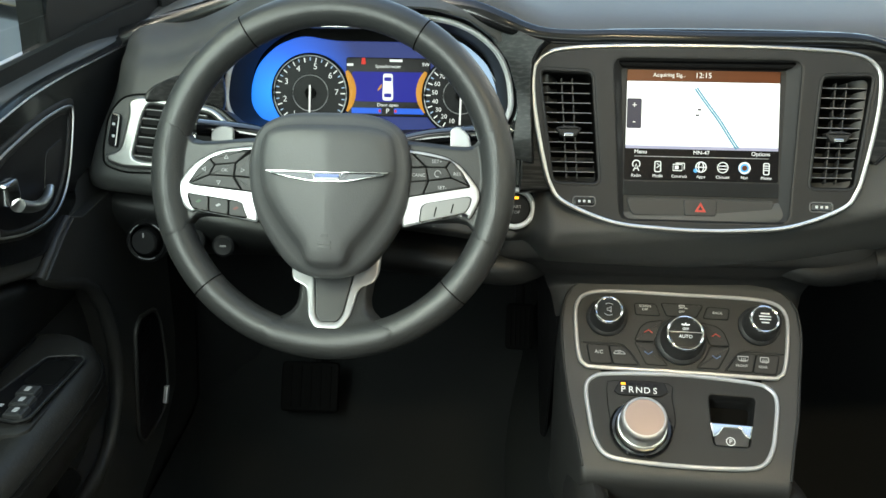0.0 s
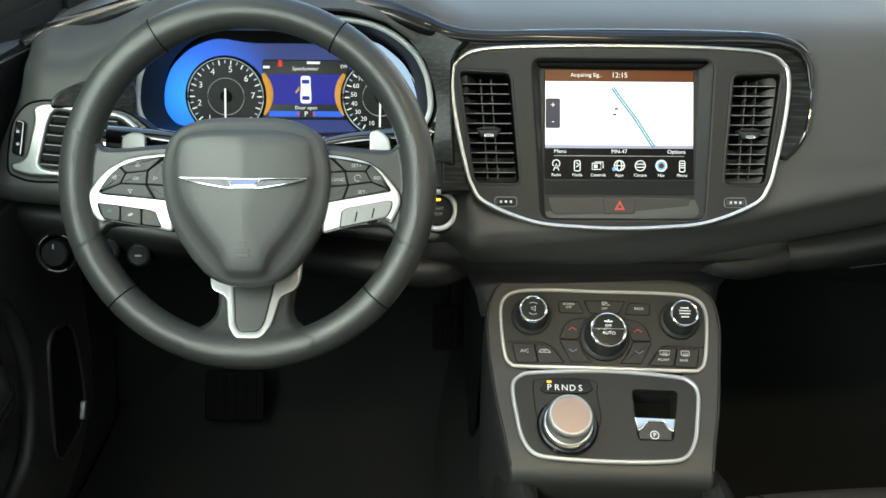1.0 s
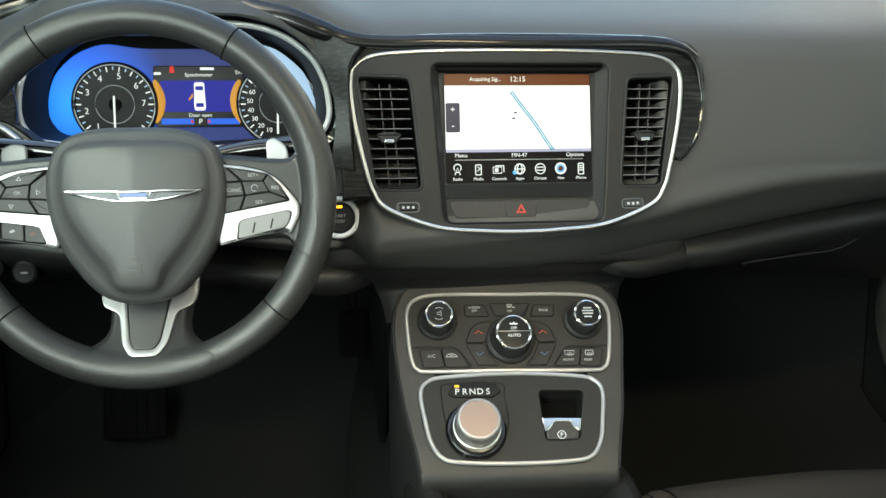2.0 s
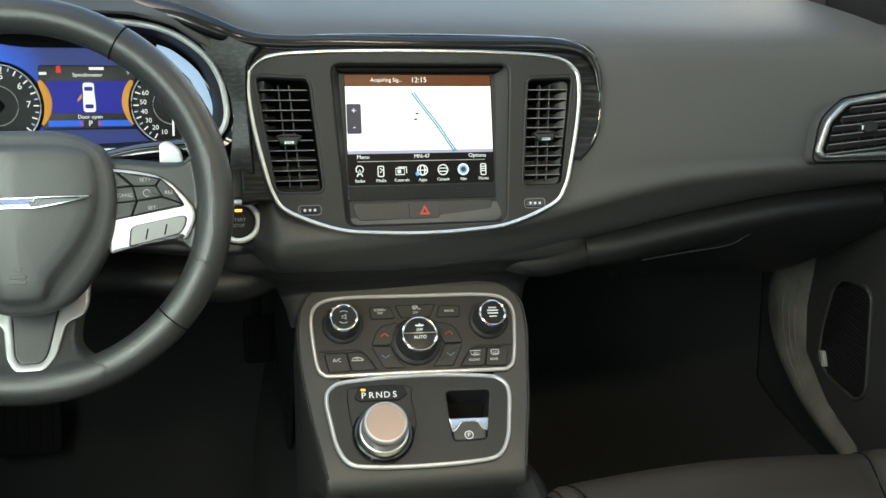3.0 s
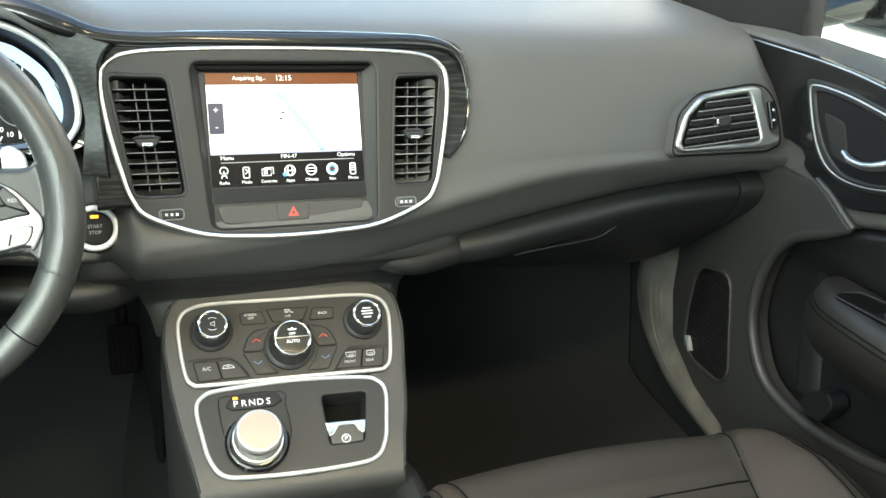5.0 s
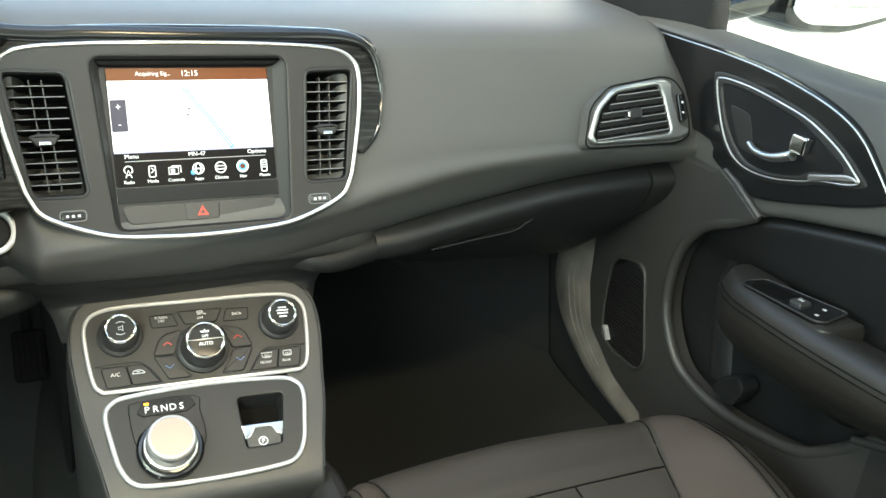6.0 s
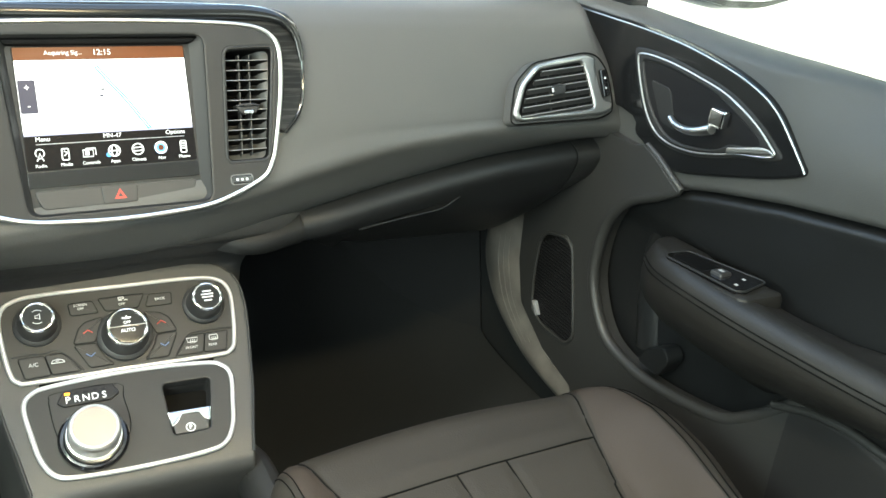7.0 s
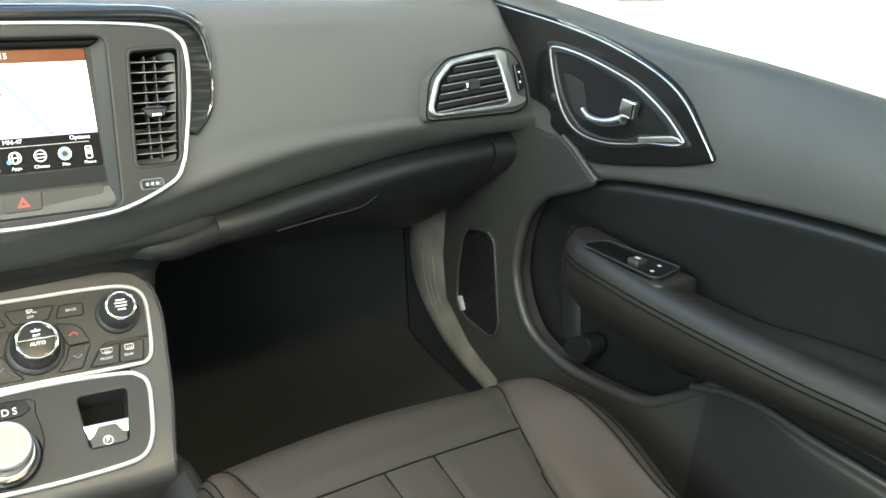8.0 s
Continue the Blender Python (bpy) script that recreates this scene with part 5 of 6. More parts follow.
for a in (20, 90, 160):
    a = radians(a)
    part("fan_mark", ribbon([fr(0.0006 * math.cos(a), 0.0092 + 0.0006 * math.sin(a), 0.0334), fr(0.0050 * math.cos(a), 0.0092 + 0.0030 * math.sin(a), 0.0334)], 0.0009, n=5), SCREENTEXT, k)


def key(outline, parent=console, w=0.0052):
    k = part("button", slab(UPPER, rounded(outline, 0.003), 0.003, w, 0.0012), SATIN, parent)
    part("gap", ribbon([UPPER(u, v, 0.0042) for u, v in rounded(outline, 0.003)], 0.0006, True, n=5), DEEP, k)
    return k


for s in (-1, 1):
    x = -0.0035
    key([(x + s * 0.0310, 0.0825), (x + s * 0.0565, 0.0818), (x + s * 0.0550, 0.0676), (x + s * 0.0255, 0.0676)])
    key([(x + s * 0.0225, 0.0620), (x + s * 0.0410, 0.0585), (x + s * 0.0490, 0.0520), (x + s * 0.0560, 0.0345), (x + s * 0.0330, 0.0342)])
    key([(x + s * 0.0560, 0.0328), (x + s * 0.0420, 0.0055), (x + s * 0.0165, 0.0055), (x + s * 0.0270, 0.0180), (x + s * 0.0330, 0.0326)])
    key([(x + s * 0.0870, 0.0262), (x + s * 0.1130, 0.0262), (x + s * 0.1080, 0.0030), (x + s * 0.0820, 0.0038)])
    key([(x + s * 0.0860, 0.0262), (x + s * 0.0690, 0.0262), (x + s * 0.0620, 0.0200), (x + s * 0.0510, 0.0042), (x + s * 0.0810, 0.0038)])
    part("key_ridge", ribbon(curve([UPPER(x + s * u, v, 0.0046) for u, v in ((0.1185, 0.0290), (0.0900, 0.0292), (0.0720, 0.0290), (0.0640, 0.0240), (0.0560, 0.0140), (0.0490, 0.0035))], 5), 0.0011, n=6), SATIN, console, "low ridge round the lower keys")
    for v, mt, sg in ((0.0466, RED, 1), (0.0195, BLUEP, -1)):
        u = x + s * 0.0398
        part("arrow_mark", ribbon([UPPER(u - 0.0048, v - 0.0018 * sg, 0.0063), UPPER(u, v + 0.0018 * sg, 0.0063), UPPER(u + 0.0048, v - 0.0018 * sg, 0.0063)], 0.0007, n=5), mt, console)
key([(-0.0281, 0.0842), (0.0222, 0.0842), (0.0140, 0.0682), (-0.0215, 0.0682)])
for txt, u, v, sz in (("SCREEN", -0.0474, 0.0785, 0.0050), ("OFF", -0.0474, 0.0742, 0.0050), ("BACK", 0.0390, 0.0749, 0.0055), ("OFF", -0.0035, 0.0738, 0.0050), ("A/C", -0.1018, 0.0170, 0.0075), ("FRONT", 0.0653, 0.0110, 0.0052), ("REAR", 0.0896, 0.0110, 0.0052)):
    words(txt, sz * 0.82, UPPER.at(u, v, 0.0062), PRINT, console)


def mark(pts, closed=False, r=0.0005):
    part("symbol", ribbon([UPPER(u, v, 0.0063) for u, v in pts], r, closed, n=5), PRINT, console)


# traction symbol, recirculation symbol, front and rear demist symbols
mark(quad(-0.0035, 0.0812, 0.006, 0.0022, 0.0008), True)
mark([(-0.0065, 0.0782), (-0.0045, 0.0790), (-0.0025, 0.0782)])
mark([(-0.0005, 0.0782), (0.0015, 0.0790), (0.0035, 0.0782)])
mark([(-0.0840, 0.0160), (-0.0825, 0.0190), (-0.0770, 0.0200), (-0.0725, 0.0185), (-0.0705, 0.0160)])
mark([(-0.0840, 0.0160), (-0.0705, 0.0160)])
mark([(-0.0795, 0.0180), (-0.0760, 0.0180)])
mark([(0.0620, 0.0175), (0.0605, 0.0225), (0.0735, 0.0225), (0.0720, 0.0175)], True)
mark(quad(0.0916, 0.0200, 0.0095, 0.0055, 0.001), True)
for c in (0.0670, 0.0916):
    for d in (-0.0022, 0.0, 0.0022):
        mark([(c + d, 0.0158), (c + d + 0.0008, 0.0175), (c + d, 0.0192), (c + d + 0.0008, 0.0205)], r=0.0004)

# shifter
shifter = thing("rotary_shifter", LOWERC(-0.050, -0.05, 0.0), "round rotary gear selector with bright metal cap", "gear selector")
SH = LOWERC.at(-0.0540, -0.0585, 0.004)
BED = [(p.x, p.y) for p in curve([(-0.0916, -0.006, 0), (-0.0922, -0.0134, 0), (-0.0898, -0.0401, 0), (-0.0823, -0.0706, 0), (-0.0704, -0.0864, 0), (-0.0554, -0.0910, 0), (-0.0419, -0.0886, 0), (-0.0245, -0.0716, 0), (-0.0149, -0.0479, 0), (-0.0179, -0.0165, 0), (-0.0217, 0.0008, 0), (-0.0853, 0.0003, 0)], 3, True)]
part("bed", slab(LOWERC, BED, 0.003, 0.0048, 0.0008), SATIN, shifter)
part("bed_gap", ribbon([LOWERC(u, v, 0.0040) for u, v in BED], 0.0007, True, n=5), DEEP, shifter)
part("base_ring", lathe(SH, [(0.036, 0.0), (0.0355, 0.004), (0.033, 0.006), (0.030, 0.005)], 44), GLOSS, shifter)
part("grip", lathe(SH, [(0.0285, 0.003), (0.0285, 0.013), (0.0278, 0.0145), (0.0264, 0.015), (0.0264, 0.029), (0.0258, 0.033), (0.0250, 0.0345)], 48), SILVER, shifter, "satin metal grip")
part("cap_rim", lathe(SH, [(0.0256, 0.0325), (0.0252, 0.0350), (0.0236, 0.0372), (0.0222, 0.0376), (0.0214, 0.0366)], 44), SILVERPAINT, shifter, "rounded silver cap rim")
part("cap", lathe(SH, [(0.0246, 0.033), (0.0218, 0.0366), (0.0, 0.0376)], 44), KNOBTOP, shifter, "brushed metal cap with a warm reflection in its colour")
gate = part("gate_strip", slab(LOWERC, rounded([(-0.0775, 0.0010), (-0.0265, 0.0012), (-0.0210, -0.0110), (-0.0305, -0.0175), (-0.0785, -0.0180), (-0.0848, -0.0130)], 0.002), 0.004, 0.0072, 0.001), SLAT, shifter, "black gear strip")
for i, ch in enumerate("PRNDS"):
    words(ch, 0.0108, LOWERC.at(-0.0738 + i * 0.0092, -0.0112, 0.0074), SCREENTEXT, gate)
    part("indicator", slab(LOWERC, quad(-0.0738 + i * 0.0092, -0.0038, 0.0052, 0.0026), 0.0072, 0.0076, 0.0001), AMBER if i == 0 else DIALFACE, gate)

brake = thing("parking_brake_switch", LOWERC(0.05, -0.05, -0.01), "silver edged parking brake switch in a recess", "brake switch")
well = rounded([(0.0225, -0.0062), (0.0806, -0.0064), (0.0698, -0.0734), (0.0246, -0.0734)], 0.007)
part("recess", slab(LOWERC, well, -0.032, -0.0075, 0.0008, [recess]), SATIN, brake, "black recess wall")
part("recess_floor", slab(LOWERC, well, -0.036, -0.0320, 0.0008), DEEP, brake)
PBF = LOWERC.at(0.0480, -0.0560, -0.0020)
sw = part("lever", slab(PBF, rounded([(-0.0205, 0.010), (0.0215, 0.0095), (0.0185, -0.0140), (-0.0190, -0.0140)], 0.003), -0.029, 0.0045, 0.002), BUTTON, brake)
part("lip", slab(PBF, rounded([(-0.0235, 0.0130), (0.0245, 0.0120), (0.0205, -0.0050), (0.0145, -0.0020), (0.0100, 0.0068), (-0.0085, 0.0070), (-0.0150, -0.0020), (-0.0210, -0.0050)], 0.0015), -0.010, 0.0062, 0.0015), CHROME, brake, "bright chrome lip")
words("P", 0.007, PBF.at(-0.0015, -0.0085, 0.0047), SCREENTEXT, sw)
part("mark_ring", ribbon([PBF(-0.0015 + 0.0048 * math.cos(a), -0.0085 + 0.0048 * math.sin(a), 0.0047) for a in steps(0, 2 * math.pi, 20)[:-1]], 0.0005, True, n=5), SCREENTEXT, sw)

# tunnel behind the shifter with its side rails
tunnel = thing("console_tunnel", (0, 0.2, 0.15), "black console tunnel with raised side rails", "console")
part("bin", box((-0.10, -0.30, 0.14), (0.10, 0.52, 0.36), 0.02), LOWER, tunnel)
for s in (-1, 1):
    part("rail", ribbon(curve([(s * 0.118, 0.575, 0.40), (s * 0.112, 0.52, 0.425), (s * 0.108, 0.40, 0.43), (s * 0.106, 0.1, 0.43), (s * 0.106, -0.3, 0.43)], 6), 0.022, n=16, flat=1.6, normal=(0, 0, 1)), SATIN, tunnel, "rounded satin black rail")
    part("side", box((s * 0.118 - 0.012, -0.3, 0.13), (s * 0.118 + 0.012, 0.56, 0.42), 0.008), LOWER, tunnel)
    part("kick_panel", sheet(lambda y, z: Vector((s * (0.10 + 0.34 * (0.45 - z)), y, z)), steps(0.30, 1.20, 16), steps(0.13, 0.45, 8), 0.006), CARPET, tunnel, "carpeted side of the tunnel")

# pedals
for nm, x, w, h, z, label in (("brake_pedal", -0.54, 0.10, 0.085, 0.255, "black rubber brake pedal"), ("accelerator_pedal", -0.185, 0.045, 0.075, 0.39, "black hanging accelerator pedal")):
    p = thing(nm, (x, 0.98, z), label, "pedal")
    P = Plane((x, 0.98, z), (1, 0, 0), (0, 0.6, 1))
    part("pad", slab(P, quad(0, 0, w, h, 0.008), -0.012, 0.0, 0.004), DEEP, p)
    for k in range(5):
        part("ridge", slab(P, quad(w * (k - 2) * 0.17, 0, w * 0.07, h * 0.84, 0.002), -0.002, 0.003, 0.001), THREAD, p)
    part("arm", ribbon(curve([P(0, 0, -0.010), (x, 1.06, z + 0.03), (x, 1.17, z + 0.13), (x, 1.305, z + 0.22)], 5), 0.009), LOWER, p)

# ---- doors ----
RIDGE = [(0.5406, 0.7270, 0), (0.582, 0.703, 0), (0.630, 0.674, 0), (0.661, 0.630, 0), (0.671, 0.570, 0), (0.660, 0.510, 0), (0.613, 0.452, 0), (0.545, 0.436, 0), (0.471, 0.442, 0), (0.376, 0.468, 0), (0.325, 0.508, 0), (0.264, 0.570, 0), (0.20, 0.590, 0), (0.08, 0.603, 0), (-0.45, 0.625, 0)]
CREASE_Y = [-0.45, 0.1, 0.2, 0.277, 0.39, 0.496, 0.574, 0.64, 0.72, 1.1]
CREASE_DZ = [0.86, 0.818, 0.804, 0.79, 0.766, 0.737, 0.712, 0.70, 0.70, 0.70]


SILL_Y = [-0.45, 0.22, 0.34, 0.42, 0.51, 0.61, 0.80, 1.08]
SILL_Z = [0.938, 0.937, 0.935, 0.932, 0.927, 0.925, 0.925, 0.89]
BLADE_TOP = [(0.9215, 0.9055, 0), (0.8701, 0.9072, 0), (0.8124, 0.9092, 0), (0.7500, 0.9112, 0), (0.7000, 0.9128, 0), (0.6599, 0.9133, 0), (0.6026, 0.9122, 0), (0.5471, 0.9076, 0), (0.4953, 0.9000, 0), (0.4548, 0.8890, 0), (0.4271, 0.8745, 0), (0.4030, 0.8545, 0), (0.3782, 0.8318, 0), (0.3694, 0.8229, 0)]
BLADE_LOW = [(0.3765, 0.8131, 0), (0.4154, 0.7948, 0), (0.4600, 0.7785, 0), (0.5040, 0.7628, 0), (0.5537, 0.7475, 0), (0.5820, 0.7455, 0), (0.6031, 0.7507, 0), (0.6270, 0.7605, 0), (0.6508, 0.7695, 0), (0.6912, 0.7944, 0), (0.97, 0.78, 0)]


def door(s, X0, dz):
    """Front door inside: soft upper, gloss blade with handle, armrest, pocket frame and speaker."""
    d = thing("door_1" if s > 0 else "door_2", (s * 0.74, 0.2, 0.2), "closed black car door lining with gloss blade trim and silver handle", "car door", "front doors", "structure")
    F = Plane((s * X0, 0, dz), (0, 1, 0), (0, 0, 1)) if s < 0 else Plane((s * X0, 0, dz), (0, -1, 0), (0, 0, 1))
    g = -s

    def pl(pts):
        return [(g * p[0], p[1]) for p in pts]

    def upper(y, q):
        zc = float(np.interp(y, CREASE_Y, CREASE_DZ))
        top = lerp(y, SILL_Y, SILL_Z)
        lean = 0.034 * (1 - 0.75 * bump(y, 0.46, 1.2, 0.14))
        if q < 0.12:
            r = q / 0.12
            return Vector((s * (X0 + 0.040 - 0.036 * math.sin(r * 1.57)), y, dz + zc + 0.002 + 0.012 * r * r))
        if q < 0.88:
            r = (q - 0.12) / 0.76
            z = zc + 0.014 + (top - 0.012 - zc - 0.014) * r
            return Vector((s * (X0 + 0.004 - 0.003 * math.sin(r * 3.14) + lean * r ** 2.4), y, dz + z))
        r = (q - 0.88) / 0.12
        return Vector((s * (X0 + 0.004 + lean + (0.058 - lean) * r ** 1.2), y, dz + top - 0.012 + 0.012 * math.sin(min(1, r * 1.3) * 1.57)))

    part("upper_panel", sheet(upper, steps(-0.45, 1.08, 80), steps(0, 1, 44), 0.005), PAD, d, "soft grained black door upper", angle=60)
    def insert(y, q):
        zc = float(np.interp(y, CREASE_Y, CREASE_DZ))
        if q < 0.2:
            a = q / 0.2 * 1.57
            return Vector((s * (X0 + 0.038 - 0.030 * math.sin(a)), y, dz + zc + 0.004 - 0.014 * (1 - math.cos(a))))
        r = (q - 0.2) / 0.8
        z = zc - 0.010 - (zc - 0.37) * r
        pocket = 0.012 * bump(y, 0.42, 0.66, 0.06) * bump(z, 0.40, 0.62, 0.05)
        return Vector((s * (X0 + 0.008 + 0.022 * (1 - (1 - r) ** 5) - 0.004 * math.sin(r * 3) + pocket), y, dz + z))

    part("insert", sheet(insert, steps(-0.45, 0.84, 60), steps(0, 0.2, 8) + steps(0.22, 1, 36), 0.004), INSERT, d, "recessed leather insert with a rolled top edge", angle=60)
    blade = [(p.x, p.y) for p in curve(BLADE_TOP + BLADE_LOW, 4, True)]
    bl = part("blade", slab(F, pl(blade), -0.02, 0.003, 0.004), BLADE, d, "semi-gloss black blade trim")
    line = curve([(y, z - 0.002, 0) for y, z, _ in BLADE_TOP], 6)
    part("blade_line", ribbon([F(g * p.x, p.y, 0.003) for p in line], 0.0010, n=8, normal=F.w), SILVER, bl, "thin bright line")
    bez = [(p.x, p.y) for p in curve([(y, z, 0) for y, z in [(0.6703, 0.8684), (0.6639, 0.8807), (0.6130, 0.8836), (0.5537, 0.8795), (0.5016, 0.8720), (0.4534, 0.8544), (0.4233, 0.8367), (0.4132, 0.8280), (0.4262, 0.8201), (0.4653, 0.8096), (0.4931, 0.7984), (0.5360, 0.7853), (0.5793, 0.7810), (0.6129, 0.7901), (0.6416, 0.8175)]], 4, True)]
    cup = [(p.x, p.y) for p in curve([(y, z, 0) for y, z in [(0.6586, 0.8643), (0.6527, 0.8737), (0.6140, 0.8756), (0.5592, 0.8717), (0.5109, 0.8638), (0.4665, 0.8468), (0.4384, 0.8319), (0.4590, 0.8222), (0.4830, 0.8153), (0.5018, 0.8026), (0.5407, 0.7912), (0.5775, 0.7885), (0.6048, 0.7983), (0.6322, 0.8216)]], 4, True)]
    border = [(0.525 + (y - 0.525) * 1.085, 0.838 + (z - 0.838) * 1.13) for y, z in bez]
    part("bezel_border", slab(F, pl(border), 0.0, 0.0050, 0.003), SATIN, d, "satin black border round the handle")
    part("handle_bezel", slab(F, pl(bez), 0.0, 0.008, 0.003, [pl(cup)]), SATIN, d, "satin black handle bezel", angle=50)
    part("bezel_line", ribbon([F(g * y, z, 0.0078) for y, z in bez], 0.0013, True, n=8, normal=F.w), SILVER, d, "bright satin silver outline")
    part("bezel_foot", slab(F, pl(rounded([(0.4842, 0.8113), (0.4319, 0.8307), (0.4199, 0.8316), (0.4130, 0.8276), (0.4247, 0.8209), (0.4596, 0.8111), (0.4816, 0.8026)], 0.003)), 0.003, 0.0095, 0.002), SILVER, d)
    part("handle_cup", slab(F, pl(cup), 0.0032, 0.0056, 0.0005), SLAT, d)
    part("cup_wall", slab(F, pl(rounded([(0.640, 0.852), (0.600, 0.850), (0.575, 0.800), (0.605, 0.803)], 0.008)), 0.0056, 0.0070, 0.001), SATIN, d)
    part("handle", ribbon(curve([F(g * 0.584, 0.8165, 0.012), F(g * 0.566, 0.8125, 0.017), F(g * 0.542, 0.8140, 0.021), F(g * 0.522, 0.820, 0.022), F(g * 0.504, 0.829, 0.020)], 6), 0.0082, n=14, flat=0.8, taper=lambda t: 0.5 + 0.55 * t), SILVER, d, "satin silver door handle lever")
    part("lock_tab", slab(F.at(g * 0.502, 0.8435, 0.004), quad(0, 0, 0.024, 0.023, 0.004), 0.006, 0.017, 0.003), CHROME, d, "bright lock tab")
    # lower frame with rounded pocket edge
    edge = [(p.x, p.y) for p in curve(RIDGE, 6)]
    low = edge + [(-0.45, 0.22), (0.60, 0.22), (0.659, 0.330), (0.742, 0.352), (0.82, 0.400), (0.846, 0.472), (0.852, 0.53), (0.862, 0.62), (0.862, 0.70), (0.80, 0.752), (0.70, 0.757), (0.64, 0.757), (0.6205, 0.7643), (0.5933, 0.7545), (0.5667, 0.7406)]
    part("lower_frame", slab(F, pl(low), -0.025, 0.012, 0.0012), DOORFRAME, d, "hard black lower door frame round the pocket", angle=15)
    part("frame_roll", ribbon([F(g * y, z, 0.004) for y, z in [(0.6205, 0.7643), (0.5933, 0.7545), (0.5667, 0.7406)] + edge], 0.0095, n=14, normal=F.w, taper=lambda t: min(1, 0.4 + t * 6)), DOORFRAME, d, "rounded pocket edge", angle=70)
    part("pocket_post", ribbon(curve([F(g * 0.578, 0.70, -0.045), F(g * 0.592, 0.62, -0.044), F(g * 0.585, 0.53, -0.044), F(g * 0.565, 0.45, -0.045)], 6), 0.026, n=20, flat=0.55, normal=F.w), LOWER, d, "rounded upright inside the pocket", angle=70)
    part("pocket_stop", slab(F, pl(rounded([(0.545, 0.452), (0.500, 0.450), (0.485, 0.485), (0.50, 0.500), (0.535, 0.478)], 0.01)), -0.03, 0.000, 0.003), INSERT, d)
    def pocket(y, q):
        """Map pocket under the ridge: a rounded lip, then a wall that draws back towards the sill."""
        z = float(np.interp(-y, [-0.30, -0.264, -0.20, -0.08, 0.45], [0.545, 0.566, 0.586, 0.599, 0.621]))
        out = 0.040 * bump(y, -0.6, 0.08, 0.22)
        if q < 0.3:
            a = q / 0.3 * 1.57
            return Vector((s * (X0 - 0.011 - out * math.sin(a)), y, dz + z - 0.012 * (1 - math.cos(a))))
        r = (q - 0.3) / 0.7
        return Vector((s * (X0 - 0.011 - out * (1 - r)), y, dz + z - 0.012 - (z - 0.23) * r))

    # wall in a darker plastic than frame and lip: its shade is coloured in
    part("map_pocket", sheet(pocket, steps(-0.45, 0.31, 40), steps(0, 0.3, 6) + steps(0.34, 1, 10)), SATIN, d, "map pocket with a rounded lip", angle=70)
    part("pocket_lip", ribbon([pocket(y, 0.15) for y in steps(-0.45, 0.305, 30)], 0.0055, n=12), DOORFRAME, d, "rounded pocket lip", angle=70)
    # armrest
    ys = [0.552, 0.548, 0.538, 0.52, 0.48, 0.42, 0.34, 0.25, 0.15, 0.05, -0.1, -0.4]
    grow = [0.0, 0.3, 0.62, 0.92, 1.15, 1.22, 1.22, 1.2, 1.18, 1.15, 1.12, 1.1]
    zt = [0.650, 0.655, 0.660, 0.665, 0.669, 0.672, 0.675, 0.681, 0.690, 0.702, 0.715, 0.73]
    sec = [(0.0, -0.018), (0.018, -0.006), (0.05, -0.002), (0.074, 0.0), (0.086, -0.006), (0.092, -0.018), (0.094, -0.032), (0.092, -0.042), (0.085, -0.055), (0.067, -0.072), (0.040, -0.088), (0.0, -0.100)]

    def arm(i, k):
        p = curve([(u, v, 0) for u, v in sec], 3)[k]
        sink = 0.022 * bump(ys[i], 0.19, 0.30, 0.06) * bump(p.x, 0.0, 0.05, 0.015) * (p.y > -0.02)
        side = max(0, 1 - max(0, p.x) / 0.045)
        sink += 0.5 * max(0, -0.03 - p.y) * bump(ys[i], 0.36, 0.60, 0.22)
        sink += side * (0.014 * bump(ys[i], 0.30, 0.43, 0.05) - 0.014 * bump(ys[i], -0.6, 0.26, 0.05))
        return Vector((s * (X0 + 0.022 - p.x * grow[i]), ys[i], dz + zt[i] + p.y * (0.5 + 0.5 * min(1, grow[i])) - sink))

    part("armrest", sheet(lambda i, k: arm(i, k), list(range(12)), list(range(34))), ARMHIDE, d, "stitched black leather armrest", angle=70)
    for k in (15.0, 16.4):
        st = curve([arm(i, int(k)).lerp(arm(i, int(k) + 1), k % 1) + Vector((-s * 0.0004, 0, 0)) for i in range(3, 12)], 6)
        part("stitch_line", ribbon(st, 0.0009, n=6), THREAD, d)
    o = Vector((s * (X0 - 0.042), 0.422, dz + 0.671))
    P = Plane(o, (0, -1, 0.10), (1, 0, 0)) if s > 0 else Plane(o, (0, 1, -0.10), (-1, 0, 0))
    h = 1 if s > 0 else -1
    pm = lambda pts: [(h * u, v) for u, v in pts]
    part("pod_base", slab(P, pm(rounded([(-0.078, -0.022), (-0.066, -0.034), (0.070, -0.034), (0.080, -0.026), (0.084, 0.036), (-0.070, 0.030)], 0.012)), -0.035, 0.001, 0.009), ARMHIDE, d, "leather switch pod")
    pod = part("switch_panel", slab(P, pm(rounded([(-0.064, -0.018), (-0.056, -0.029), (0.060, -0.029), (0.067, -0.020), (0.056, 0.030), (-0.058, 0.014)], 0.007)), 0.0, 0.005, 0.002), GLOSS, d, "gloss black window switch panel")
    part("panel_edge", ribbon([P(u, v, 0.0045) for u, v in pm(rounded([(-0.064, -0.018), (-0.056, -0.029), (0.060, -0.029), (0.067, -0.020), (0.056, 0.030), (-0.058, 0.014)], 0.007))], 0.0013, True, n=6), SATIN, pod)
    # raised black patch, the shade of the grip opening put into colour
    part("grip_hole_shade", slab(P, pm(rounded([(-0.052, -0.022), (0.000, -0.023), (-0.002, 0.010), (-0.048, 0.008)], 0.006)), 0.003, 0.0056, 0.0005), DEEP, pod)
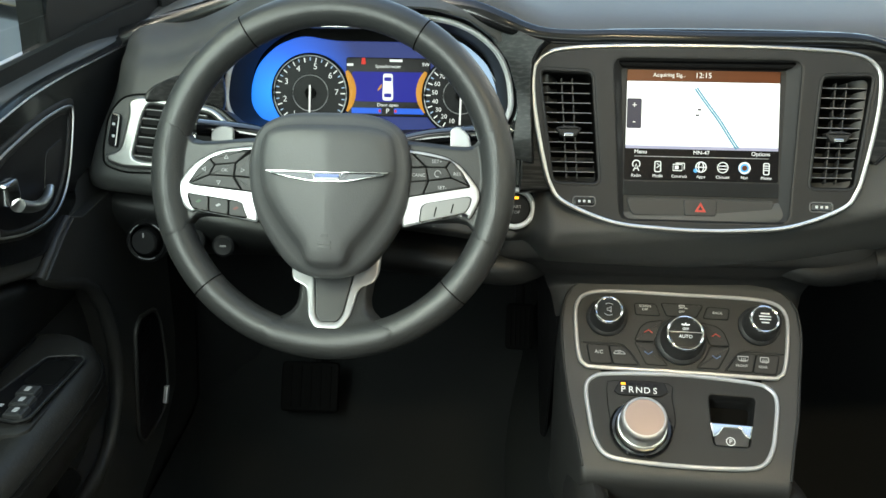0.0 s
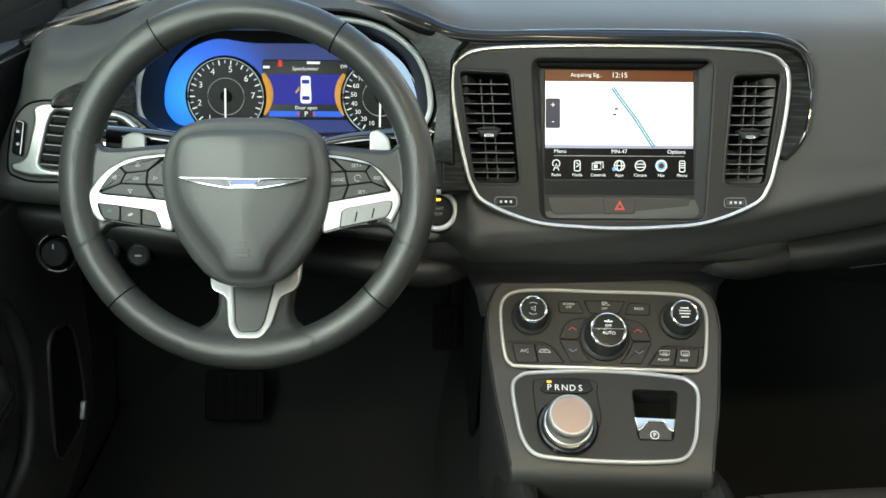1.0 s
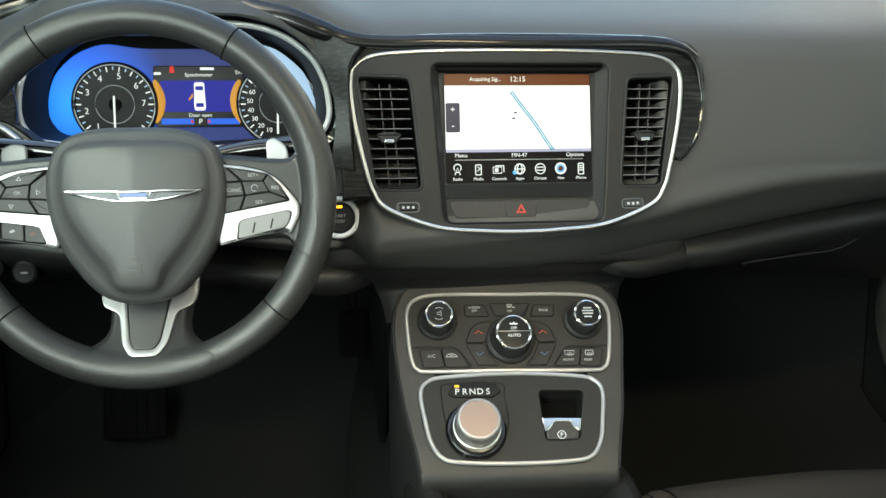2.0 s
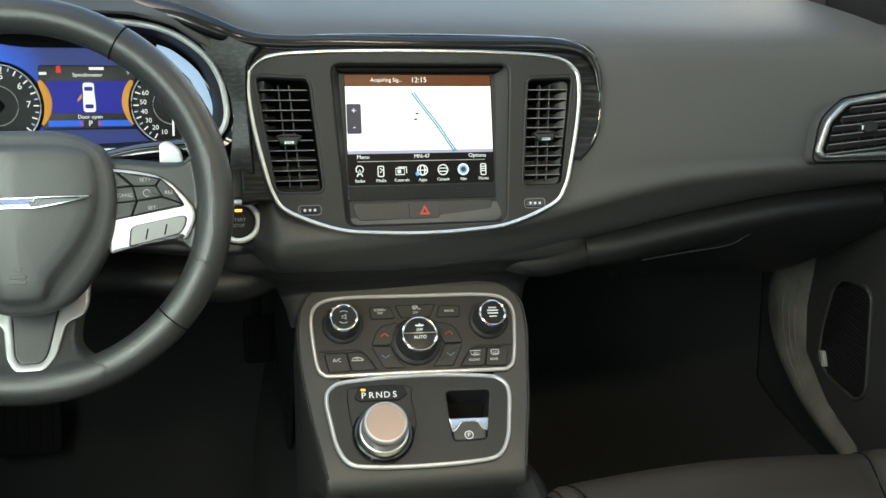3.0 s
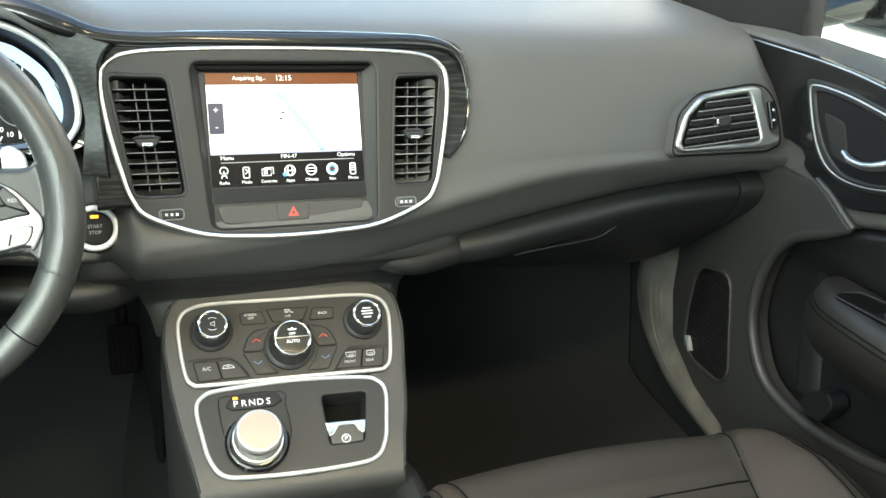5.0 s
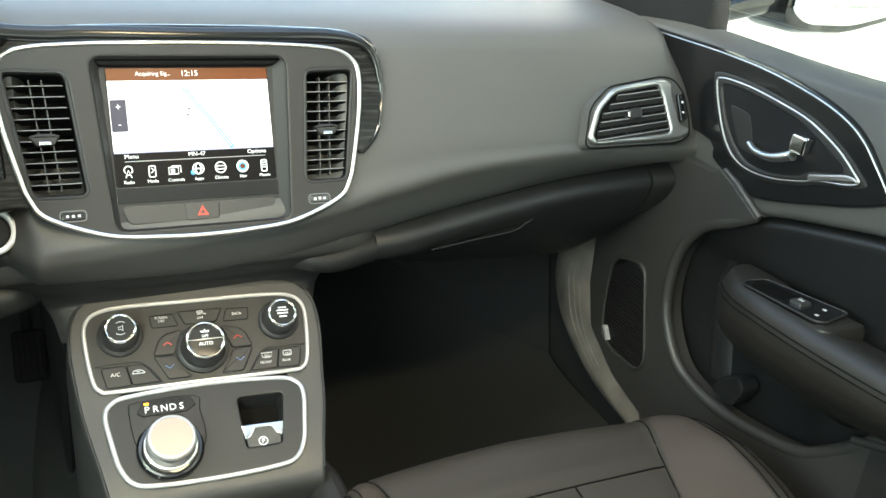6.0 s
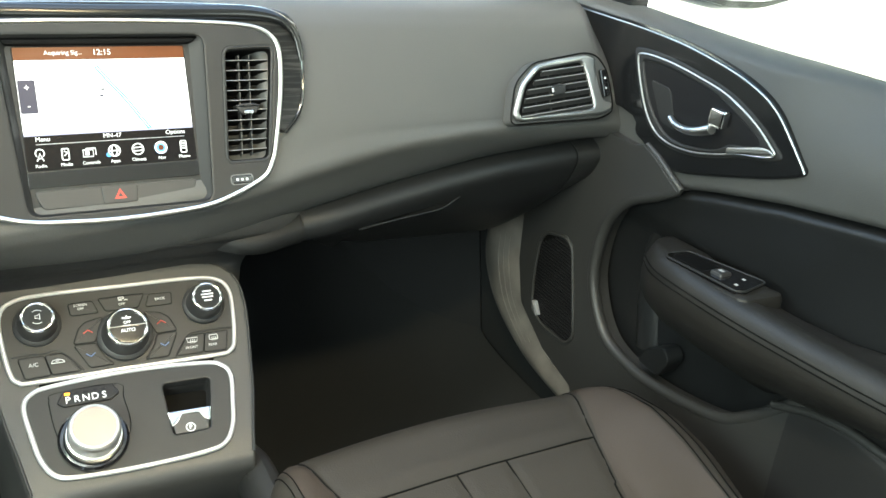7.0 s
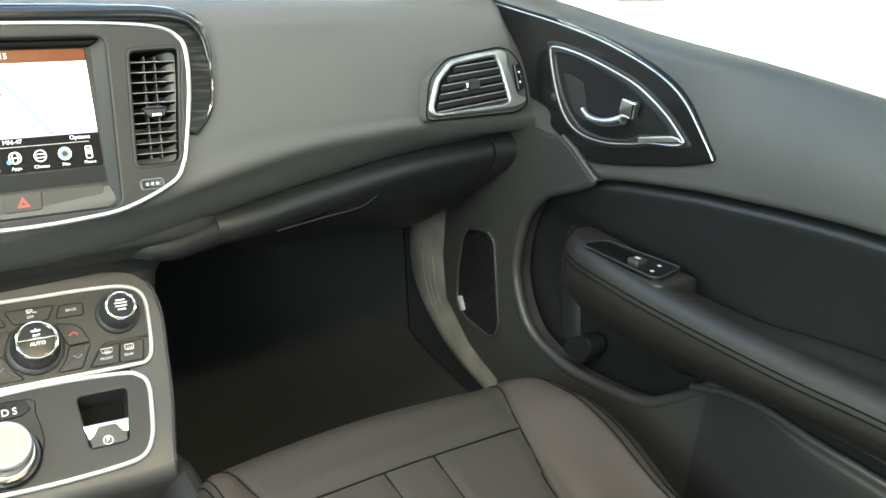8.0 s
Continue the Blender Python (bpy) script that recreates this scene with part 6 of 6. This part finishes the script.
    for k in range(1 if s > 0 else 3):
        part("switch", slab(P, pm(quad(0.016 + 0.019 * k, -0.006 - 0.004 * k, 0.018, 0.020, 0.003)), 0.003, 0.0095, 0.003), BUTTON, pod)
        part("mark", slab(P, pm(quad(0.016 + 0.019 * k, -0.006 - 0.004 * k, 0.008, 0.005, 0.001)), 0.0092, 0.0098, 0.0002), GREYPRINT, pod)
    for u, v in ((0.040, 0.008), (0.048, -0.014)):
        part("mark", slab(P, pm(quad(u, v, 0.0045, 0.004, 0.0005)), 0.004, 0.0056, 0.0002), GREYPRINT, pod)
    grille = rounded([(0.797, 0.530), (0.785, 0.552), (0.735, 0.566), (0.716, 0.556), (0.672, 0.42), (0.684, 0.395), (0.75, 0.392), (0.785, 0.405), (0.796, 0.46)], 0.014)
    part("grille_rim", ribbon([F(g * y, z, 0.0135) for y, z in grille], 0.0032, True, n=10, normal=F.w), DOORFRAME, d)
    sp = part("speaker_grille", slab(F, pl(grille), 0.008, 0.0125, 0.002), DEEP, d, "ribbed black speaker grille")
    for k in range(30):
        z = 0.398 + k * 0.0055
        lo = float(np.interp(z, [0.392, 0.42, 0.556, 0.566], [0.69, 0.674, 0.718, 0.735])) + 0.003
        hi = float(np.interp(z, [0.392, 0.405, 0.46, 0.53, 0.566], [0.75, 0.783, 0.793, 0.795, 0.745])) - 0.003
        part("rib", ribbon([F(g * lo, z, 0.0122), F(g * hi, z, 0.0122)], 0.0020, n=6), SLAT, sp)
    part("badge", slab(F, pl(rounded([(0.782, 0.425), (0.774, 0.428), (0.760, 0.408), (0.766, 0.404)], 0.002)), 0.014, 0.020, 0.001), SILVERPAINT, d, "small bright speaker badge")
    sail = rounded([(0.752, 0.885), (0.775, 1.06), (0.80, 1.10), (1.06, 0.92), (1.06, 0.87)] if s > 0 else [(0.722, 0.860), (0.750, 1.06), (0.80, 1.10), (1.08, 0.90), (1.08, 0.86)], 0.012)
    # sail wears the darkened black, so its shade is coloured in
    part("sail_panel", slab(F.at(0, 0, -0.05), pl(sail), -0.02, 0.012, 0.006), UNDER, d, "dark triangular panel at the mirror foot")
    return d


door(1, 0.700, 0.0)
door(-1, 0.717, -0.036)

jamb = thing("sill_trim", (0.72, 0.8, 0.25), "grey scuffed sill and door jamb trim", "sill trim")
JL = [(0.950, 0.680, 0), (0.970, 0.580, 0), (0.985, 0.520, 0), (0.998, 0.448, 0), (0.985, 0.385, 0), (0.930, 0.325, 0), (0.825, 0.280, 0), (0.712, 0.263, 0), (0.600, 0.255, 0)]
JR = [(0.858, 0.72, 0), (0.856, 0.64, 0), (0.850, 0.58, 0), (0.847, 0.50, 0), (0.838, 0.455, 0), (0.812, 0.400, 0), (0.742, 0.350, 0), (0.659, 0.330, 0), (0.56, 0.320, 0)]


def jamb_skin(i, q):
    p0, p1 = curve(JL, 5)[i], curve(JR, 5)[i]
    p = p0.lerp(p1, q)
    return Vector((0.690 + 0.11 * max(0, (0.62 - q) / 1.12) ** 2, p.x, p.y))


part("strip", sheet(jamb_skin, list(range(41)), steps(-0.5, 1, 30), 0.004), GREYTRIM, jamb, "scuffed grey sill strip", angle=70)
for q in (0.58, 0.68, 0.78):
    part("rib", ribbon([jamb_skin(i, q) + Vector((-0.001, 0, 0)) for i in range(14, 30)], 0.0008, n=8, normal=(-1, 0, 0), taper=lambda t: 0.3 + 2.5 * t * (1 - t)), GREYTRIM, jamb)

# ---- seats ----


SEAM_V = [0.004, 0.10, 0.163, 0.23, 0.31, 0.40, 1.0]
SEAM_U = [0.76, 0.73, 0.705, 0.675, 0.635, 0.595, 0.50]


def seat(cx, shift, label, back):
    st = thing("car_seat", (cx, 0.15 + shift, 0.14), label, "car seat", "front seats")
    H = 0.247

    def top(u, v):
        """Cushion: u across -1..1, v from the front edge 0 back to 1."""
        au = abs(u)
        side = min(1, v / 0.45)
        x = cx + H * u * (1 - 0.075 * side * side * (3 - 2 * side))
        outer = cx * u > 0
        if outer:
            x += math.copysign(0.050 * max(0, (au - 0.70) / 0.30), u) * bump(v, 0.12, 0.26, 0.30)
        sink = 0.10 * max(0, v - 0.18)
        z = 0.488 - sink + ((0.038 if outer else 0.014) * min(1, 0.22 + v * 4) + sink) * bump(au, 0.88, 1.1, 0.20)
        z -= 0.012 * max(0, (au - 0.80) / 0.12) ** 2 if au < 0.92 else 0.012 + 0.075 * ((au - 0.92) / 0.08) ** 1.5 + 0.020 * (au - 0.92) / 0.08
        y = 0.524 - 0.018 * u * u - (0.078 if outer else 0.062) * max(0, (au - 0.70) / 0.30) ** 2.2 - 0.60 * v
        z += 0.006 * math.sin(min(1, v / 0.14) * 3.14) * (1 - au)
        if v < 0.11:
            t = (0.11 - v) / 0.11
            z -= 0.075 * (1 - math.sqrt(max(0, 1 - t * t)))
        return Vector((x, y + shift, z))

    us = steps(-1, 1, 72)
    vs = [0.0, 0.003, 0.008, 0.015, 0.025, 0.038, 0.055, 0.075, 0.095, 0.115] + steps(0.14, 1.0, 38)

    def hide(u, v):
        """The cushion with shallow grooves along its seams."""
        p = top(u, v)
        au = abs(u)
        line = float(np.interp(v, SEAM_V, SEAM_U))
        gr = max(0, 1 - abs(au - line) / 0.045) + (max(0, 1 - abs(v - 0.21) / 0.03) if au < line else 0)
        for uu in (-0.125, 0.155):
            gr += max(0, 1 - abs(u - uu) / 0.04) if v > 0.21 and au < line else 0
        return p - Vector((0, 0, 0.0035 * min(1, gr) ** 1.5))

    part("cushion", sheet(hide, us, vs), SEATHIDE, st, "black leather cushion with raised bolsters", angle=70)
    for a in (-1, 1):
        part("bolster_panel", sheet(lambda q, v: hide(a * (float(np.interp(v, SEAM_V, SEAM_U)) * (1 - q) + 0.015 + 0.835 * q), v) + Vector((0, 0, 0.0007)), steps(0, 1, 12), [v for v in vs if v > 0.02]), BOLSTER, st, "brownish black bolster panel", angle=70)
    part("front_valance", sheet(lambda u, v: top(u, 0) + Vector((0, -0.03 * v, -0.20 * v)), us, steps(0, 1, 6)), SEATHIDE, st)
    for a in (-1, 1):
        part("side_valance", sheet(lambda v, q: top(a, v) + Vector((a * 0.012 * math.sin(q * 3), 0, -0.20 * q)), vs, steps(0, 1, 8)), SEATHIDE, st)

    def seam(pts, r=0.0012, fn=hide):
        part("seam", ribbon([fn(p.x, p.y) + Vector((0, 0, 0.0010)) for p in curve([(x, y, 0) for x, y in pts], 12)], r, n=6), THREAD, st)

    for a in (-1, 1):
        seam([(a * u, v) for u, v in zip(SEAM_U, SEAM_V)])
        for off in (0.0, 0.03):
            seam([(a * (0.82 + off), 0.012), (a * (0.845 + off), 0.10), (a * (0.86 + off), 0.3), (a * (0.84 + off), 1.0)], 0.0008)
        part("piping", ribbon([top(a * 0.955, v) + Vector((a * 0.001, 0, 0.0012)) for v in vs], 0.0022, n=8), SEATHIDE, st)
    seam([(-0.685, 0.205), (-0.35, 0.21), (0, 0.211), (0.35, 0.21), (0.685, 0.205)])
    for u in (-0.125, 0.155):
        seam([(u, 0.21), (u * 0.99, 0.4), (u * 0.98, 0.7), (u * 0.97, 1.0)])
    if back:
        part("backrest", sheet(lambda u, t: Vector((cx + (0.24 - 0.05 * t) * u, -0.38 + shift - 0.30 * t + 0.05 * u * u, 0.46 + 0.62 * t)), steps(-1, 1, 16), steps(0, 1, 16), 0.09), SEATHIDE, st, "reclined black leather backrest")
    return st


seat(0.325, 0.0, "black leather passenger seat with stitched seams", True)
seat(-0.39, -0.16, "black leather driver seat slid back behind the wheel", True)

# ---- left lower switches ----
lights = thing("light_switch", (-0.672, 0.73, 0.655), "round black headlight switch with chrome marks", "light switch")
LS = Plane((-0.662, 0.705, 0.660), (1, 0, 0), (0, 0.3, 1))
part("bezel", lathe(LS, [(0.027, -0.03), (0.027, 0.0), (0.024, 0.004), (0.021, 0.002)], 36), SLAT, lights)
part("dial", lathe(LS, [(0.017, 0.0), (0.016, 0.011), (0.014, 0.013), (0.0, 0.013)], 32), SLAT, lights)
part("pointer", slab(LS, quad(0, 0.009, 0.002, 0.006, 0.0008), 0.012, 0.0136, 0.0003), GREYPRINT, lights)
for a0, a1 in ((0.4, 1.2), (2.0, 2.7), (4.2, 5.2)):
    part("arc", ribbon([LS(0.0225 * math.cos(a), 0.0225 * math.sin(a), 0.0035) for a in steps(a0, a1, 8)], 0.0006, n=6), GREYPRINT, lights)
for x, z in ((-0.567, 0.655), (-0.603, 0.662)):
    sw2 = thing("dash_switch", (x, 0.73, z), "small black dash switch with a light mark", "switch", "dash switches")
    Q = Plane((x, 0.708, z), (1, 0, 0), (0, 0.3, 1))
    part("body", lathe(Q, [(0.014, -0.03), (0.014, 0.002), (0.011, 0.004), (0.0, 0.003)], 24), SLAT, sw2)
    part("mark", slab(Q, quad(0, 0, 0.008, 0.0022, 0.001), 0.003, 0.0048, 0.0003), DULL, sw2)

# ---- outside mirrors ----
for s in (-1, 1):
    mir = thing("wing_mirror", (s * 0.98, 0.82, 0.90), "dark wing mirror outside the side window", "wing mirror", "wing mirrors")
    z0 = 0.0 if s > 0 else -0.02
    fr = Plane((s * 1.07, 0.80, 1.005 + z0), (1, 0.06 * s, 0), (0, 0.05, 1))
    m = lambda pts: [(s * u, v) for u, v in pts]
    o = rounded(m([(-0.165, -0.070), (-0.12, -0.095), (0.0, -0.098), (0.12, -0.075), (0.165, -0.03), (0.15, 0.085), (-0.13, 0.09)]), 0.03)
    part("housing", slab(fr, o, -0.09, 0.0, 0.02), GLOSS, mir, "gloss black housing")
    part("glass", slab(fr, [(u * 0.92, v * 0.86 + 0.004) for u, v in o], -0.001, 0.002, 0.001), MIRRORGLASS, mir)
    for k, line in enumerate(("OBJECTS IN MIRROR ARE CLOSER", "THAN THEY APPEAR")):
        words(line, 0.0080, fr.at(s * 0.0, -0.050 - 0.012 * k, 0.0026), GREYPRINT, mir)
    part("foot", ribbon(curve([(s * 0.775, 0.84, 0.93 + z0), (s * 0.84, 0.83, 0.945 + z0), (s * 0.92, 0.83, 0.96 + z0)], 5), 0.022, n=14), GLOSS, mir)
